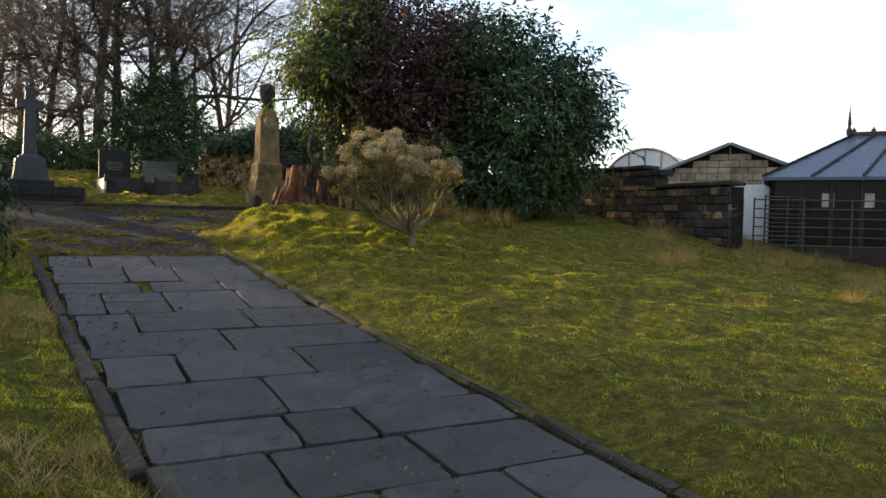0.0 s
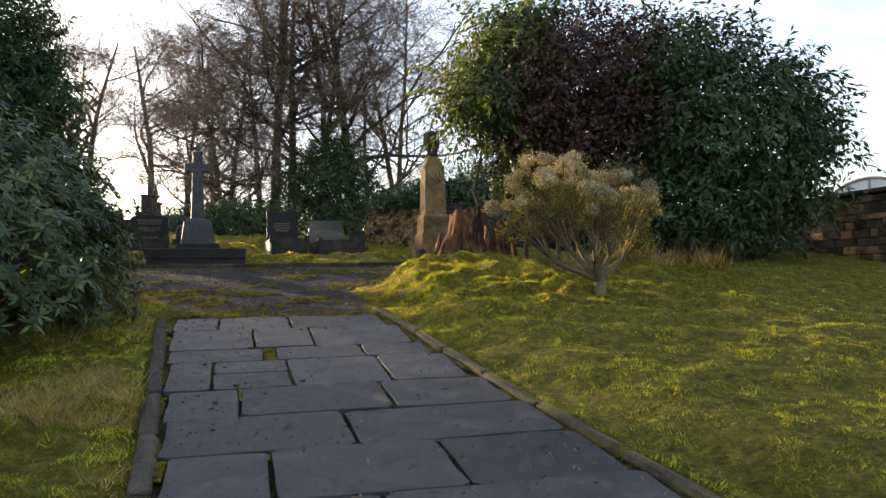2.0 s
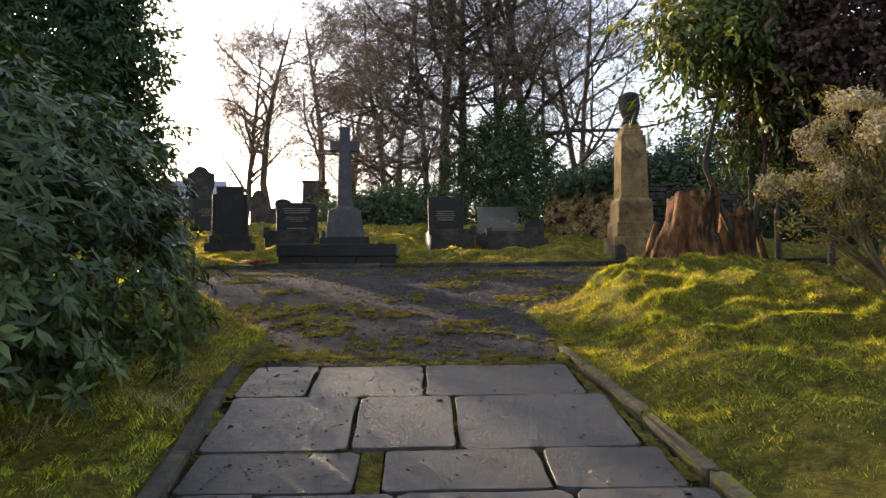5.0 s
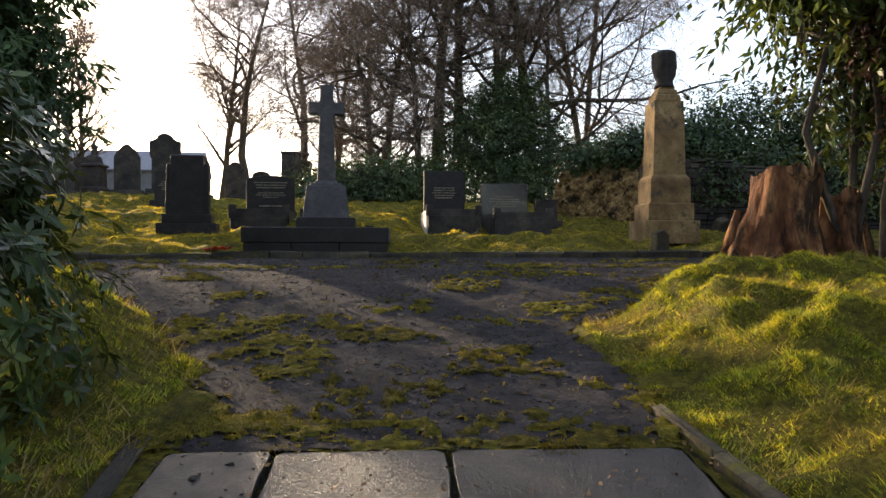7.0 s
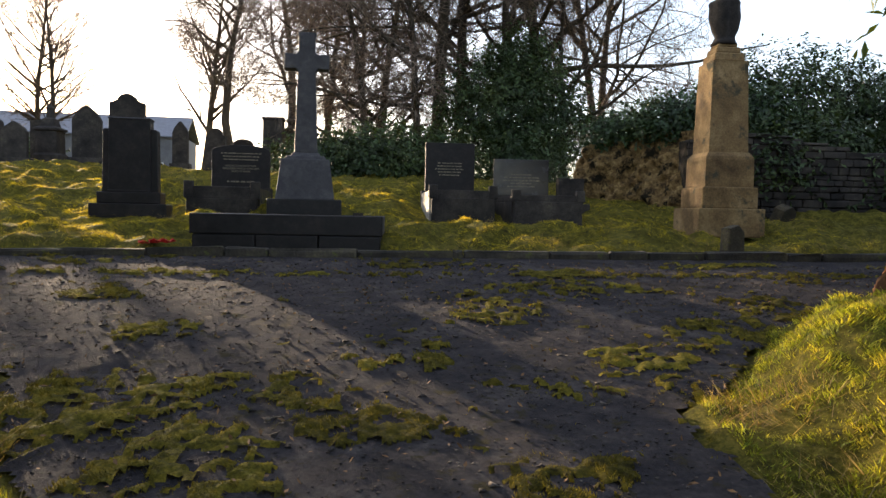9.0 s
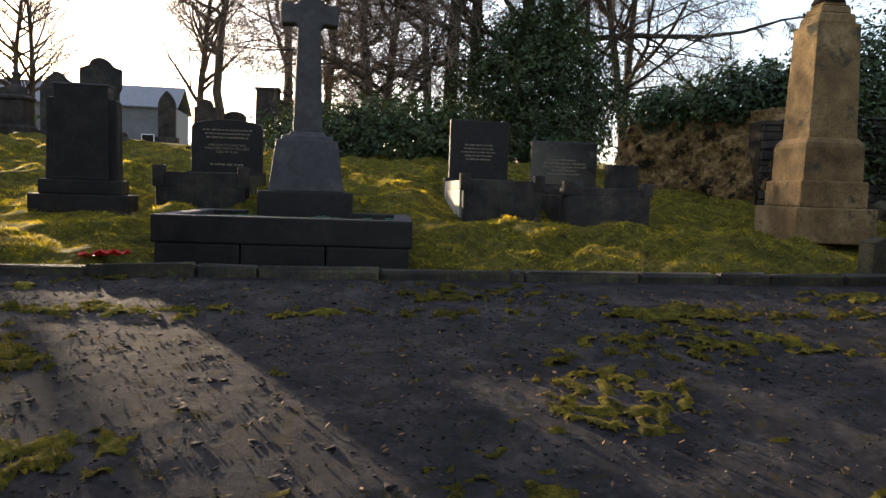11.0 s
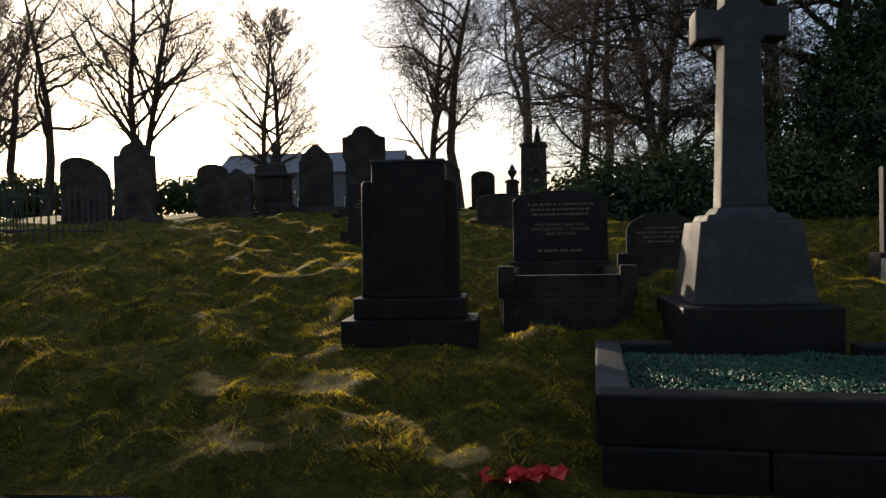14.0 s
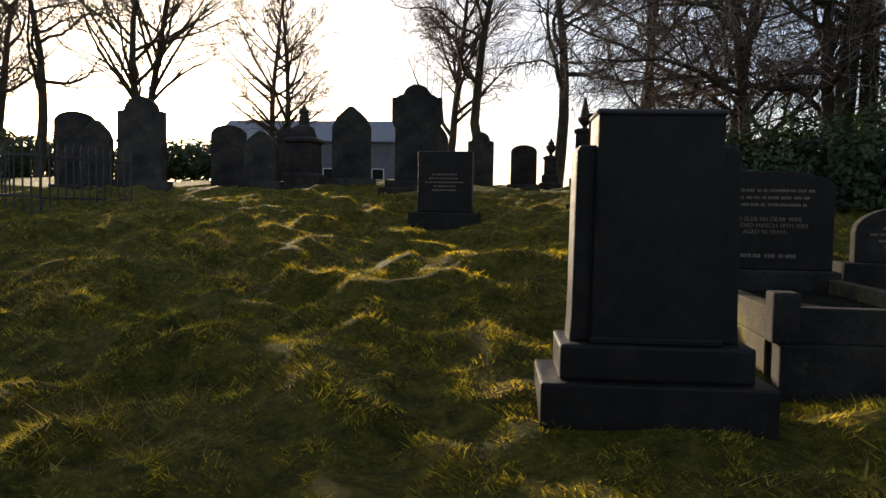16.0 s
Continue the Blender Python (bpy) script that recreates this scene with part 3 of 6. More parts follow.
def kerb_run(parent, ends, width, up, down, mat, seed, length=0.95, name="kerbstone"):
    """A row of kerbstones from place to place, each of them a little out of line."""
    r = np.random.default_rng(seed)
    (xa, ya), (xb, yb) = ends
    total = math.hypot(xb - xa, yb - ya)
    u = Vector(((xb - xa) / total, (yb - ya) / total))
    s = 0.0
    while s < total - 0.1:
        ln = min(length * r.uniform(0.75, 1.25), total - s)
        c = Vector((xa, ya)) + u * (s + ln / 2)
        bm = block(-ln / 2 + 0.006, ln / 2 - 0.006, -width / 2, width / 2, -down, up + float(r.uniform(-0.012, 0.012)), bevel=0.024, seg=2)
        for vert in bm.verts:
            vert.co += Vector(r.normal(0, 0.008, 3))
        ob = part(name, bm, mat, parent)
        e = 0.4
        slope = math.degrees(math.atan2(float(base_z(c.y + u.y * e) - base_z(c.y - u.y * e)), 2 * e))
        m = Matrix.Translation((c.x, c.y, float(base_z(c.y)))) @ Matrix.Rotation(math.atan2(u.y, u.x) + float(r.normal(0, 0.008)), 4, "Z") @ Matrix.Rotation(-radians(slope), 4, "Y")
        ob.matrix_world = m
        s += ln


for ends, w, up, mat, sd in ((((1.05, -2.0), (0.67, 4.6)), 0.12, 0.02, M_DARKKERB, 21), (((0.57, 4.6), (0.06, 11.9)), 0.12, 0.025, M_DARKKERB, 22),
                             (((3.47, -2.0), (3.47, 4.6)), 0.09, 0.03, M_DARKKERB, 23), (((3.47, 4.6), (2.78, 12.3)), 0.085, 0.03, M_KERB, 24)):
    kerb_run(walk_bed, ends, w, up, 0.2, mat, sd)
lane_edge = tagged(thing_at("trim", 0, 18.3, 0.0), "low dark stone kerb along the lane", "kerb", kind="structure")
lane_edge.matrix_world = Matrix.Identity(4)
for xa in range(-14, 14, 2):
    kerb_run(lane_edge, ((xa, float(kerb_y(xa)) - 0.03), (xa + 2, float(kerb_y(xa + 2)) - 0.03)), 0.13, 0.075, 0.14, M_DARKKERB, 40 + xa, 0.8)


# ---- gravestones ----
def lettering(parent, x0, x1, z, y, rows, seed, size=0.016, gap=0.045):
    """Lines of small worn lettering as plain bars, word by word."""
    r = np.random.default_rng(seed)
    for k in range(rows):
        bm = bmesh.new()
        half = (x1 - x0) / 2 * r.uniform(0.55, 1.0)
        x = (x0 + x1) / 2 - half
        end = (x0 + x1) / 2 + half
        while x < end - 0.02:
            ln = float(r.uniform(0.02, 0.075))
            xx = x
            while xx < min(x + ln, end):
                block(xx, xx + size * 0.5, y - 0.002, y + 0.002, z - k * gap - size / 2, z - k * gap + size / 2, bevel=0, bm=bm)
                xx += size * 0.72
            x += ln + size * 0.9
        tagged(part("inscription", bm, M_LETTER, parent, "pale incised lettering"), kind="stuff")


def words(parent, text, x, y, z, size):
    """One line of cut letters, standing upright and facing -y."""
    cu = bpy.data.curves.new("words", "FONT")
    cu.body, cu.size, cu.align_x, cu.extrude = text, size, "CENTER", 0.0015
    tmp = bpy.data.objects.new("words", cu)
    me = bpy.data.meshes.new_from_object(tmp)
    me.materials.clear()
    me.materials.append(M_LETTER)
    ob = new("inscription", me)
    ob.parent = parent
    ob.matrix_local = pose(x, y, z, 90)
    tagged(ob, "pale lettering", kind="stuff")


def outline(style, w, h):
    a = w / 2
    if style == "round":
        return [(-a, 0), (a, 0)] + arc(0, h - a * 0.55, a, a * 0.55, 0, 180, 12)
    if style == "low_round":
        return [(-a, 0), (a, 0)] + arc(0, h - a * 0.22, a, a * 0.22, 0, 180, 10)
    if style == "shoulder":
        s = h * 0.82
        return [(-a, 0), (a, 0), (a, s), (a * 0.72, s + 0.02)] + arc(0, s + 0.02, a * 0.7, h - s - 0.02, 5, 175, 9) + [(-a * 0.72, s + 0.02), (-a, s)]
    if style == "pointed":
        s = h * 0.72
        return [(-a, 0), (a, 0), (a, s), (a * 0.75, s + (h - s) * 0.45), (a * 0.35, s + (h - s) * 0.8), (a * 0.1, h), (-a * 0.1, h), (-a * 0.35, s + (h - s) * 0.8), (-a * 0.75, s + (h - s) * 0.45), (-a, s)]
    if style == "crested":
        s = h * 0.86
        return [(-a * 0.86, 0), (a * 0.86, 0), (a * 0.86, s * 0.62), (a, s * 0.72), (a, s), (a * 0.78, s + 0.01), (a * 0.72, s + 0.04)] + arc(0, s + 0.03, a * 0.55, h - s - 0.03, 8, 172, 10) + [(-a * 0.72, s + 0.04), (-a * 0.78, s + 0.01), (-a, s), (-a, s * 0.72), (-a * 0.86, s * 0.62)]
    return [(-a, 0), (a, 0), (a, h), (-a, h)]


def headstone(x, y, w, h, d, style, mat, label, plinths=1, turn=0.0, text=0, seed=1, lean=0.0, text_z=0.62, foot=0.16, group="gravestones"):
    """An upright stone on one or two plinths, with its lettering."""
    ob = thing_at("gravestone", x, y, None, turn)
    z = 0.0
    for k in range(plinths):
        ph = foot if k == 0 else foot * 0.75
        grow_by = 0.09 * (plinths - k)
        part("plinth", block(-w / 2 - grow_by, w / 2 + grow_by, -d / 2 - grow_by, d / 2 + grow_by, z - (0.1 if k == 0 else 0), z + ph, bevel=0.014, seg=2), mat, ob)
        z += ph
    st = part("stone", slab([(px, pz + z) for px, pz in outline(style, w, h - z)], d, 0.012, -d / 2), mat, ob)
    if text:
        lettering(ob, -w * 0.36, w * 0.36, z + (h - z) * text_z, -d / 2 - 0.002, text, seed)
    if lean:
        ob.matrix_world = ob.matrix_world @ pose(0, 0, 0, lean, lean * 0.4, 0)
    return tagged(ob, label, "gravestone", group)


def cross_memorial(x, y, z):
    """A tall plain cross on a tapered pedestal and a square step."""
    ob = thing_at("cross_memorial", x, y, z)
    part("step", block(-0.44, 0.44, -0.45, 0.45, -0.12, 0.27, bevel=0.015, seg=2), M_GRANITE, ob, "dark square granite step")
    part("pedestal", block(-0.355, 0.355, -0.3, 0.3, 0.27, 0.78, taper=0.065, bevel=0.012, seg=2), M_GREYGRANITE, ob, "tapered grey granite pedestal")
    part("cap", block(-0.25, 0.25, -0.2, 0.2, 0.78, 0.825, taper=0.02, bevel=0.012, seg=2), M_GREYGRANITE, ob)
    part("foot", block(-0.185, 0.185, -0.145, 0.145, 0.825, 0.87, taper=0.03, bevel=0.01, seg=2), M_GREYGRANITE, ob)
    bm = slab([(-0.142, 0.865), (0.142, 0.865), (0.108, 1.9), (0.135, 1.935), (0.265, 1.93), (0.275, 1.94), (0.275, 2.12), (0.265, 2.13), (0.135, 2.12), (0.105, 2.15), (0.098, 2.33),
               (0.112, 2.36), (0.112, 2.4), (-0.112, 2.4), (-0.112, 2.36), (-0.098, 2.33), (-0.105, 2.15), (-0.135, 2.12), (-0.265, 2.13), (-0.275, 2.12), (-0.275, 1.94), (-0.265, 1.93), (-0.135, 1.935), (-0.108, 1.9)], 0.2, 0.018, -0.1)
    part("cross", bm, M_GREYGRANITE, ob)
    ob.matrix_world = ob.matrix_world @ pose(0, 0, 0, 0, 0, 5) @ Matrix.Diagonal((1.09, 1.09, 1.05, 1))
    return tagged(ob, "tall grey granite cross on a tapered pedestal", "cross memorial")


PLOT_X0, PLOT_X1, PLOT_Y0, PLOT_Y1, PLOT_Z = -0.92, 1.14, 18.68, 20.3, 2.115


def kerbed_plot():
    ob = thing_at("grave_kerb", (PLOT_X0 + PLOT_X1) / 2, PLOT_Y0, 0.0)
    ob.matrix_world = Matrix.Identity(4)
    k, h = 0.15, 0.22
    part("front_kerb", block(PLOT_X0, PLOT_X1, PLOT_Y0, PLOT_Y0 + k, PLOT_Z - h, PLOT_Z, bevel=0.014, seg=2), M_GRANITE, ob)
    for a, b in ((PLOT_X0, -0.46), (0.56, PLOT_X1)):
        part("rear_kerb", block(a, b, PLOT_Y1 - k, PLOT_Y1, PLOT_Z - h, PLOT_Z, bevel=0.014, seg=2), M_GRANITE, ob)
    # sides paler than the front kerb: the light on them is in the colour
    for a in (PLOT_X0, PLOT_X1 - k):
        part("side_kerb", block(a, a + k, PLOT_Y0 + k, PLOT_Y1 - k, PLOT_Z - h, PLOT_Z, bevel=0.014, seg=2), M_GREYGRANITE, ob, "side kerb in paler grey granite, the light on it put into the colour")
    for i in range(3):
        a = PLOT_X0 + 0.02 + i * (PLOT_X1 - PLOT_X0 - 0.04) / 3
        part("footing", block(a + 0.004, a + (PLOT_X1 - PLOT_X0 - 0.04) / 3 - 0.004, PLOT_Y0 + 0.015, PLOT_Y1 - 0.02, 1.55, PLOT_Z - h, bevel=0.02, seg=2), M_GRANITE, ob, "rough dark footing course")
    r = np.random.default_rng(8)
    n = 9000
    p = np.stack([r.uniform(PLOT_X0 + k, PLOT_X1 - k, n), r.uniform(PLOT_Y0 + k, PLOT_Y1 - k, n), np.full(n, PLOT_Z - 0.06)], 1)
    p[:, 2] += (value_noise(p[:, 0], p[:, 1], 0.25, 6) - 0.5) * 0.03 + r.uniform(-0.006, 0.006, n)
    tet = np.array([[1, 1, 1], [-1, -1, 1], [-1, 1, -1], [1, -1, -1]]) * 0.009
    rot = r.normal(0, 1, (n, 3, 3))
    rot, _ = np.linalg.qr(rot)
    vv = (p[:, None] + np.einsum("kj,nij->nki", tet, rot) * r.uniform(0.6, 1.4, n)[:, None, None]).reshape(-1, 3)
    tt = (np.arange(n)[:, None, None] * 4 + np.array([[0, 1, 2], [0, 3, 1], [0, 2, 3], [1, 3, 2]])[None]).reshape(-1, 3)
    bed = part("chipping_bed", block(PLOT_X0 + k, PLOT_X1 - k, PLOT_Y0 + k, PLOT_Y1 - k, PLOT_Z - h, PLOT_Z - 0.07, bevel=0), M_GREEN, ob)
    ch = new("chippings", array_mesh("chippings", vv, tt, M_GREEN))
    ch.parent = ob
    tagged(ch, "loose green glass chippings", kind="stuff")
    return tagged(ob, "dark granite kerb set filled with green glass chippings", "grave kerb")


kerbed_plot()
cross_memorial(0.05, 20.84, 2.03)
vase = tagged(thing_at("flower_pot", 0.86, 19.0, PLOT_Z - 0.06), "small square grey stone flower pot, empty", "flower pot")
part("pot", squared([(0.042, 0), (0.048, 0.008), (0.056, 0.085), (0.056, 0.093), (0.046, 0.093), (0.042, 0.06)]), M_SOOT, vase)


def shouldered_monument(x, y):
    """A broad dark stone with a raised middle panel between lower wings."""
    ob = thing_at("gravestone", x, y, 1.96, 7)
    part("plinth", block(-0.475, 0.475, -0.25, 0.25, -0.12, 0.25, bevel=0.012, seg=2), M_GRANITE, ob)
    part("upper_plinth", block(-0.395, 0.395, -0.19, 0.19, 0.25, 0.4, bevel=0.014, seg=2), M_GRANITE, ob)
    part("wing_slab", slab([(-0.352, 0.395), (0.352, 0.395), (0.345, 0.5), (0.338, 1.2), (0.322, 1.225), (-0.322, 1.225), (-0.338, 1.2), (-0.345, 0.5)], 0.22, 0.014, -0.1), M_GRANITE, ob)
    part("panel", slab([(-0.262, 0.415), (0.262, 0.415), (0.256, 1.345), (-0.256, 1.345)], 0.26, 0.01, -0.14), M_GRANITE, ob)
    part("moulding", block(-0.27, 0.27, -0.158, -0.13, 0.4, 0.428, bevel=0.006), M_GRANITE, ob)
    part("coping", block(-0.264, 0.264, -0.15, 0.13, 1.345, 1.37, bevel=0.008), M_GREYGRANITE, ob, "pale bevelled top edge")
    return tagged(ob, "broad dark granite gravestone with raised middle panel", "gravestone", "gravestones")


shouldered_monument(-2.21, 20.69)


GRAVE_BEDS = []


def kerbed_headstone(x, y, w, rise, style, mat, kerb_mat, length, kerb_w, label, text, seed, level, down, lit=None, turn=0.0):
    """A gravestone with a long level kerb box before it, corner posts and all; level: the height of the kerb's top;
    down: how far its front face shows; lit: a lighter stone for the side kerbs, with the sunlight on them put into its
    colour.
    """
    ob = thing_at("kerbed_grave", x, y, level, turn)
    part("plinth", block(-kerb_w / 2, kerb_w / 2, -0.13, 0.17, -0.5, 0.0, bevel=0.012, seg=2), kerb_mat, ob)
    part("stone", slab([(px, pz) for px, pz in outline(style, w, rise)], 0.11, 0.01, -0.04), mat, ob)
    lettering(ob, -w * 0.33, w * 0.33, rise * 0.58, -0.042, text, seed, 0.02, 0.05)
    GRAVE_BEDS.append((x - kerb_w / 2, x + kerb_w / 2, y - length - 0.03, y + 0.17))
    front = -length
    part("front_kerb", block(-kerb_w / 2 + 0.105, kerb_w / 2 - 0.105, front, front + 0.09, -down * 0.45, -0.04, bevel=0.01, seg=2), kerb_mat, ob)
    part("front_footing", block(-kerb_w / 2 + 0.02, kerb_w / 2 - 0.02, front - 0.03, front + 0.12, -down - 0.2, -down * 0.45, bevel=0.012, seg=2), kerb_mat, ob)
    for s in (-1, 1):
        a = s * (kerb_w / 2 - 0.045)
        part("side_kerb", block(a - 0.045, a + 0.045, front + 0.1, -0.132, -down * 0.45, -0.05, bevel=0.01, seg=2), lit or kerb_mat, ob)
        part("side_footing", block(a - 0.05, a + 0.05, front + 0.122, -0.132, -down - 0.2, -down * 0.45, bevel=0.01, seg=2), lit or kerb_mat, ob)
        part("corner_post", block(a - 0.062, a + 0.062, front - 0.028, front + 0.098, -down * 0.45, 0.03, bevel=0.012, seg=2), kerb_mat, ob)
    part("fill", block(-kerb_w / 2 + 0.095, kerb_w / 2 - 0.095, front + 0.09, -0.13, -down, -0.14, bevel=0), M_SOIL, ob, "dark soil and dead leaves inside the kerb")
    return tagged(ob, label, "grave", "kerbed graves")


# side kerbs in lighter stone than the rest, standing in for sunlight
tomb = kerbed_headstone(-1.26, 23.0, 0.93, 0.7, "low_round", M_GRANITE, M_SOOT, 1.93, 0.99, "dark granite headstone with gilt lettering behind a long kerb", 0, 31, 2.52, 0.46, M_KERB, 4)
for text, z in (("AND ELSIE HIS DEAR WIFE", 0.345), ("WHO DIED MARCH 18TH 2003", 0.3), ("AGED 90 YEARS", 0.255)):
    words(tomb, text, 0.0, -0.043, z, 0.042)
lettering(tomb, -0.33, 0.33, 0.56, -0.042, 3, 31, 0.02, 0.05)
lettering(tomb, -0.28, 0.28, 0.1, -0.042, 1, 38, 0.026, 0.05)
headstone(-0.28, 23.2, 0.66, 0.56, 0.11, "round", M_SOOT, "small round-topped grey gravestone", 1, 0, 4, 32)
kerbed_headstone(2.19, 23.32, 0.84, 0.82, "flat", M_GRANITE, M_SOOT, 1.95, 0.97, "dark square-topped headstone with gilt lettering and side kerbs coloured pale as sunlit", 5, 33, 2.55, 0.36, M_PALE, 2)
kerbed_headstone(3.42, 23.32, 0.96, 0.62, "flat", M_BLACK, M_SOOT, 2.05, 1.04, "black polished headstone with lettering and dark kerb", 5, 34, 2.5, 0.3, None, 2)
headstone(4.3, 23.4, 0.46, 0.6, 0.16, "flat", M_SOOT, "small squat grey stone block beside a kerbed grave", 1, 4, 0, 35)
headstone(-4.12, 25.86, 0.64, 0.86, 0.12, "flat", M_GRANITE, "small dark headstone with pale lettering on rough grass", 1, 0, 5, 36)
headstone(-5.25, 29.2, 0.8, 1.82, 0.24, "crested", M_SOOT, "tall dark gravestone with scrolled crest", 2, 6, 0, 37)
headstone(-7.05, 31.3, 0.74, 1.55, 0.2, "pointed", M_SOOT, "dark gravestone with pointed gothic top", 1, 4, 0, 38)
headstone(-10.2, 32.4, 0.74, 1.5, 0.2, "round", M_SOOT, "weathered round-topped gravestone in the haze", 1, 8, 0, 39)
headstone(-10.85, 30.2, 0.86, 1.75, 0.22, "shoulder", M_SOOT, "large sooty gravestone with rounded shoulders", 1, 10, 0, 40)
headstone(-11.9, 30.3, 0.6, 1.45, 0.2, "pointed", M_SOOT, "narrow sooty gravestone with pointed top", 1, 8, 0, 41)
headstone(-13.2, 31.4, 0.8, 1.7, 0.22, "round", M_SOOT, "tall sooty round-topped gravestone", 1, 12, 0, 42)
headstone(-9.2, 33.5, 0.7, 1.3, 0.2, "low_round", M_SOOT, "leaning weathered gravestone on the crest", 1, 8, 0, 43, 3)
headstone(-8.6, 30.6, 0.62, 1.1, 0.18, "pointed", M_SOOT, "short sooty gravestone with pointed top", 1, 6, 0, 44)
headstone(-2.3, 26.6, 0.72, 0.56, 0.14, "low_round", M_SOOT, "low pale gravestone half hidden by others", 1, 0, 0, 45)
headstone(-7.2, 40.5, 0.6, 1.8, 0.2, "pointed", M_SOOT, "narrow gravestone standing on the crest", 1, 0, 0, 46)
headstone(-5.88, 40.7, 0.8, 1.85, 0.2, "shoulder", M_SOOT, "grey gravestone with shoulders on the crest", 1, -4, 0, 47)
headstone(-4.3, 38.2, 0.72, 1.25, 0.2, "round", M_SOOT, "grey round-topped gravestone on the crest", 1, 5, 0, 48)
headstone(-7.75, 22.0, 0.6, 0.8, 0.2, "shoulder", M_SOOT, "low sooty gravestone beside the railings", 2, 20, 0, 49)


def pillar_memorial(name, x, y, w, h, top, label, mat=M_SOOT):
    """A square pillar on a plinth, with an urn, a spirelet or a flat top."""
    ob = thing_at(name, x, y)
    a = w / 2
    part("plinth", squared([(a + 0.14, -0.1), (a + 0.14, 0.18), (a + 0.06, 0.22), (a + 0.06, 0.42), (a, 0.48)]), mat, ob)
    if top == "flat":
        part("shaft", squared([(a, 0.48), (a * 0.94, h - 0.08), (a * 1.05, h - 0.07), (a * 1.05, h)]), mat, ob)
    else:
        s = h * 0.62
        part("shaft", squared([(a, 0.48), (a * 0.95, s - 0.08), (a * 1.15, s - 0.05), (a * 1.15, s), (a * 0.7, s + 0.06)]), mat, ob)
        if top == "urn":
            part("urn", turned([(a * 0.4, s + 0.05), (a * 0.25, s + 0.12), (a * 0.75, s + 0.28), (a * 0.8, s + 0.36), (a * 0.45, s + 0.42), (a * 0.5, s + 0.45), (a * 0.15, h - 0.04), (0.02, h)]), mat, ob)
        else:
            part("spirelet", squared([(a * 0.72, s + 0.05), (a * 0.55, s + 0.25), (a * 0.3, s + 0.3), (a * 0.22, h - 0.2), (a * 0.32, h - 0.14), (a * 0.12, h - 0.06), (0.01, h)]), mat, ob)
    return tagged(ob, label, "memorial")


pillar_memorial("pillar_memorial", -2.26, 32.36, 0.56, 1.7, "flat", "plain square stone pillar with flat top")
pillar_memorial("pillar_memorial", -2.66, 38.8, 0.5, 2.48, "urn", "stone pillar topped by an urn")
pillar_memorial("pillar_memorial", -3.7, 41.0, 0.4, 1.6, "urn", "small stone pillar topped by an urn")
pillar_memorial("pillar_memorial", -8.15, 31.6, 0.56, 1.85, "spirelet", "stone pedestal memorial topped by a thin spirelet")
pillar_memorial("pillar_memorial", -12.6, 32.6, 0.5, 1.9, "urn", "sooty pillar with urn among leaning stones")


def draped_obelisk(x, y):
    """A tall sandstone shaft on stepped blocks, with a draped urn."""
    ob = thing_at("obelisk", x, y, 2.06)
    part("base", block(-0.488, 0.488, -0.488, 0.488, -0.15, 0.25, bevel=0.02, seg=2), M_SAND, ob)
    part("second_step", block(-0.41, 0.41, -0.41, 0.41, 0.25, 0.55, bevel=0.02, seg=2), M_SAND, ob)
    part("die", squared([(0.36, 0.55), (0.355, 0.93), (0.345, 0.98), (0.3, 1.04)]), M_SAND, ob)
    part("shaft", squared([(0.292, 1.03), (0.26, 2.3), (0.26, 2.32)]), M_SAND, ob)
    bm = bmesh.new()
    for a, z0, z1 in ((0.225, 2.32, 2.44), (0.185, 2.44, 2.53), (0.15, 2.53, 2.58)):
        block(-a, a, -a, a, z0, z1, taper=0.01, bevel=0.015, bm=bm)
    part("stepped_cap", bm, M_SAND, ob)
    bm = turned([(0.19, 2.58), (0.16, 2.64), (0.13, 2.68), (0.17, 2.78), (0.205, 2.95), (0.2, 3.12), (0.21, 3.16), (0.19, 3.2), (0.1, 3.24), (0.06, 3.25)], 22)
    for vert in bm.verts:
        f = math.atan2(vert.co.y, vert.co.x)
        k = 1 + 0.1 * math.sin(f * 5 + vert.co.z * 4) + 0.07 * math.sin(f * 9)
        if vert.co.z > 2.66:
            vert.co.x *= k
            vert.co.y *= k
    part("draped_urn", bm, M_SOOT, ob, "blackened urn under carved drapery", True)
    ob.scale = (1.0, 1.0, 1.03)
    return tagged(ob, "tall weathered sandstone pedestal with draped urn", "obelisk")


draped_obelisk(6.06, 21.38)
stub = tagged(thing_at("boundary_stone", 5.06, 18.72, None, 14, 0.1), "short worn stone post leaning at the lane kerb", "stone post")
part("post", slab([(-0.12, 0), (0.12, 0), (0.11, 0.36), (0.03, 0.44), (-0.1, 0.4)], 0.16, 0.03, -0.08), M_KERB, stub)
headstone(7.5, 22.3, 0.34, 0.34, 0.2, "pointed", M_KERB, "broken stone lump lying by the obelisk", 0, 30, 0, 51, 20)


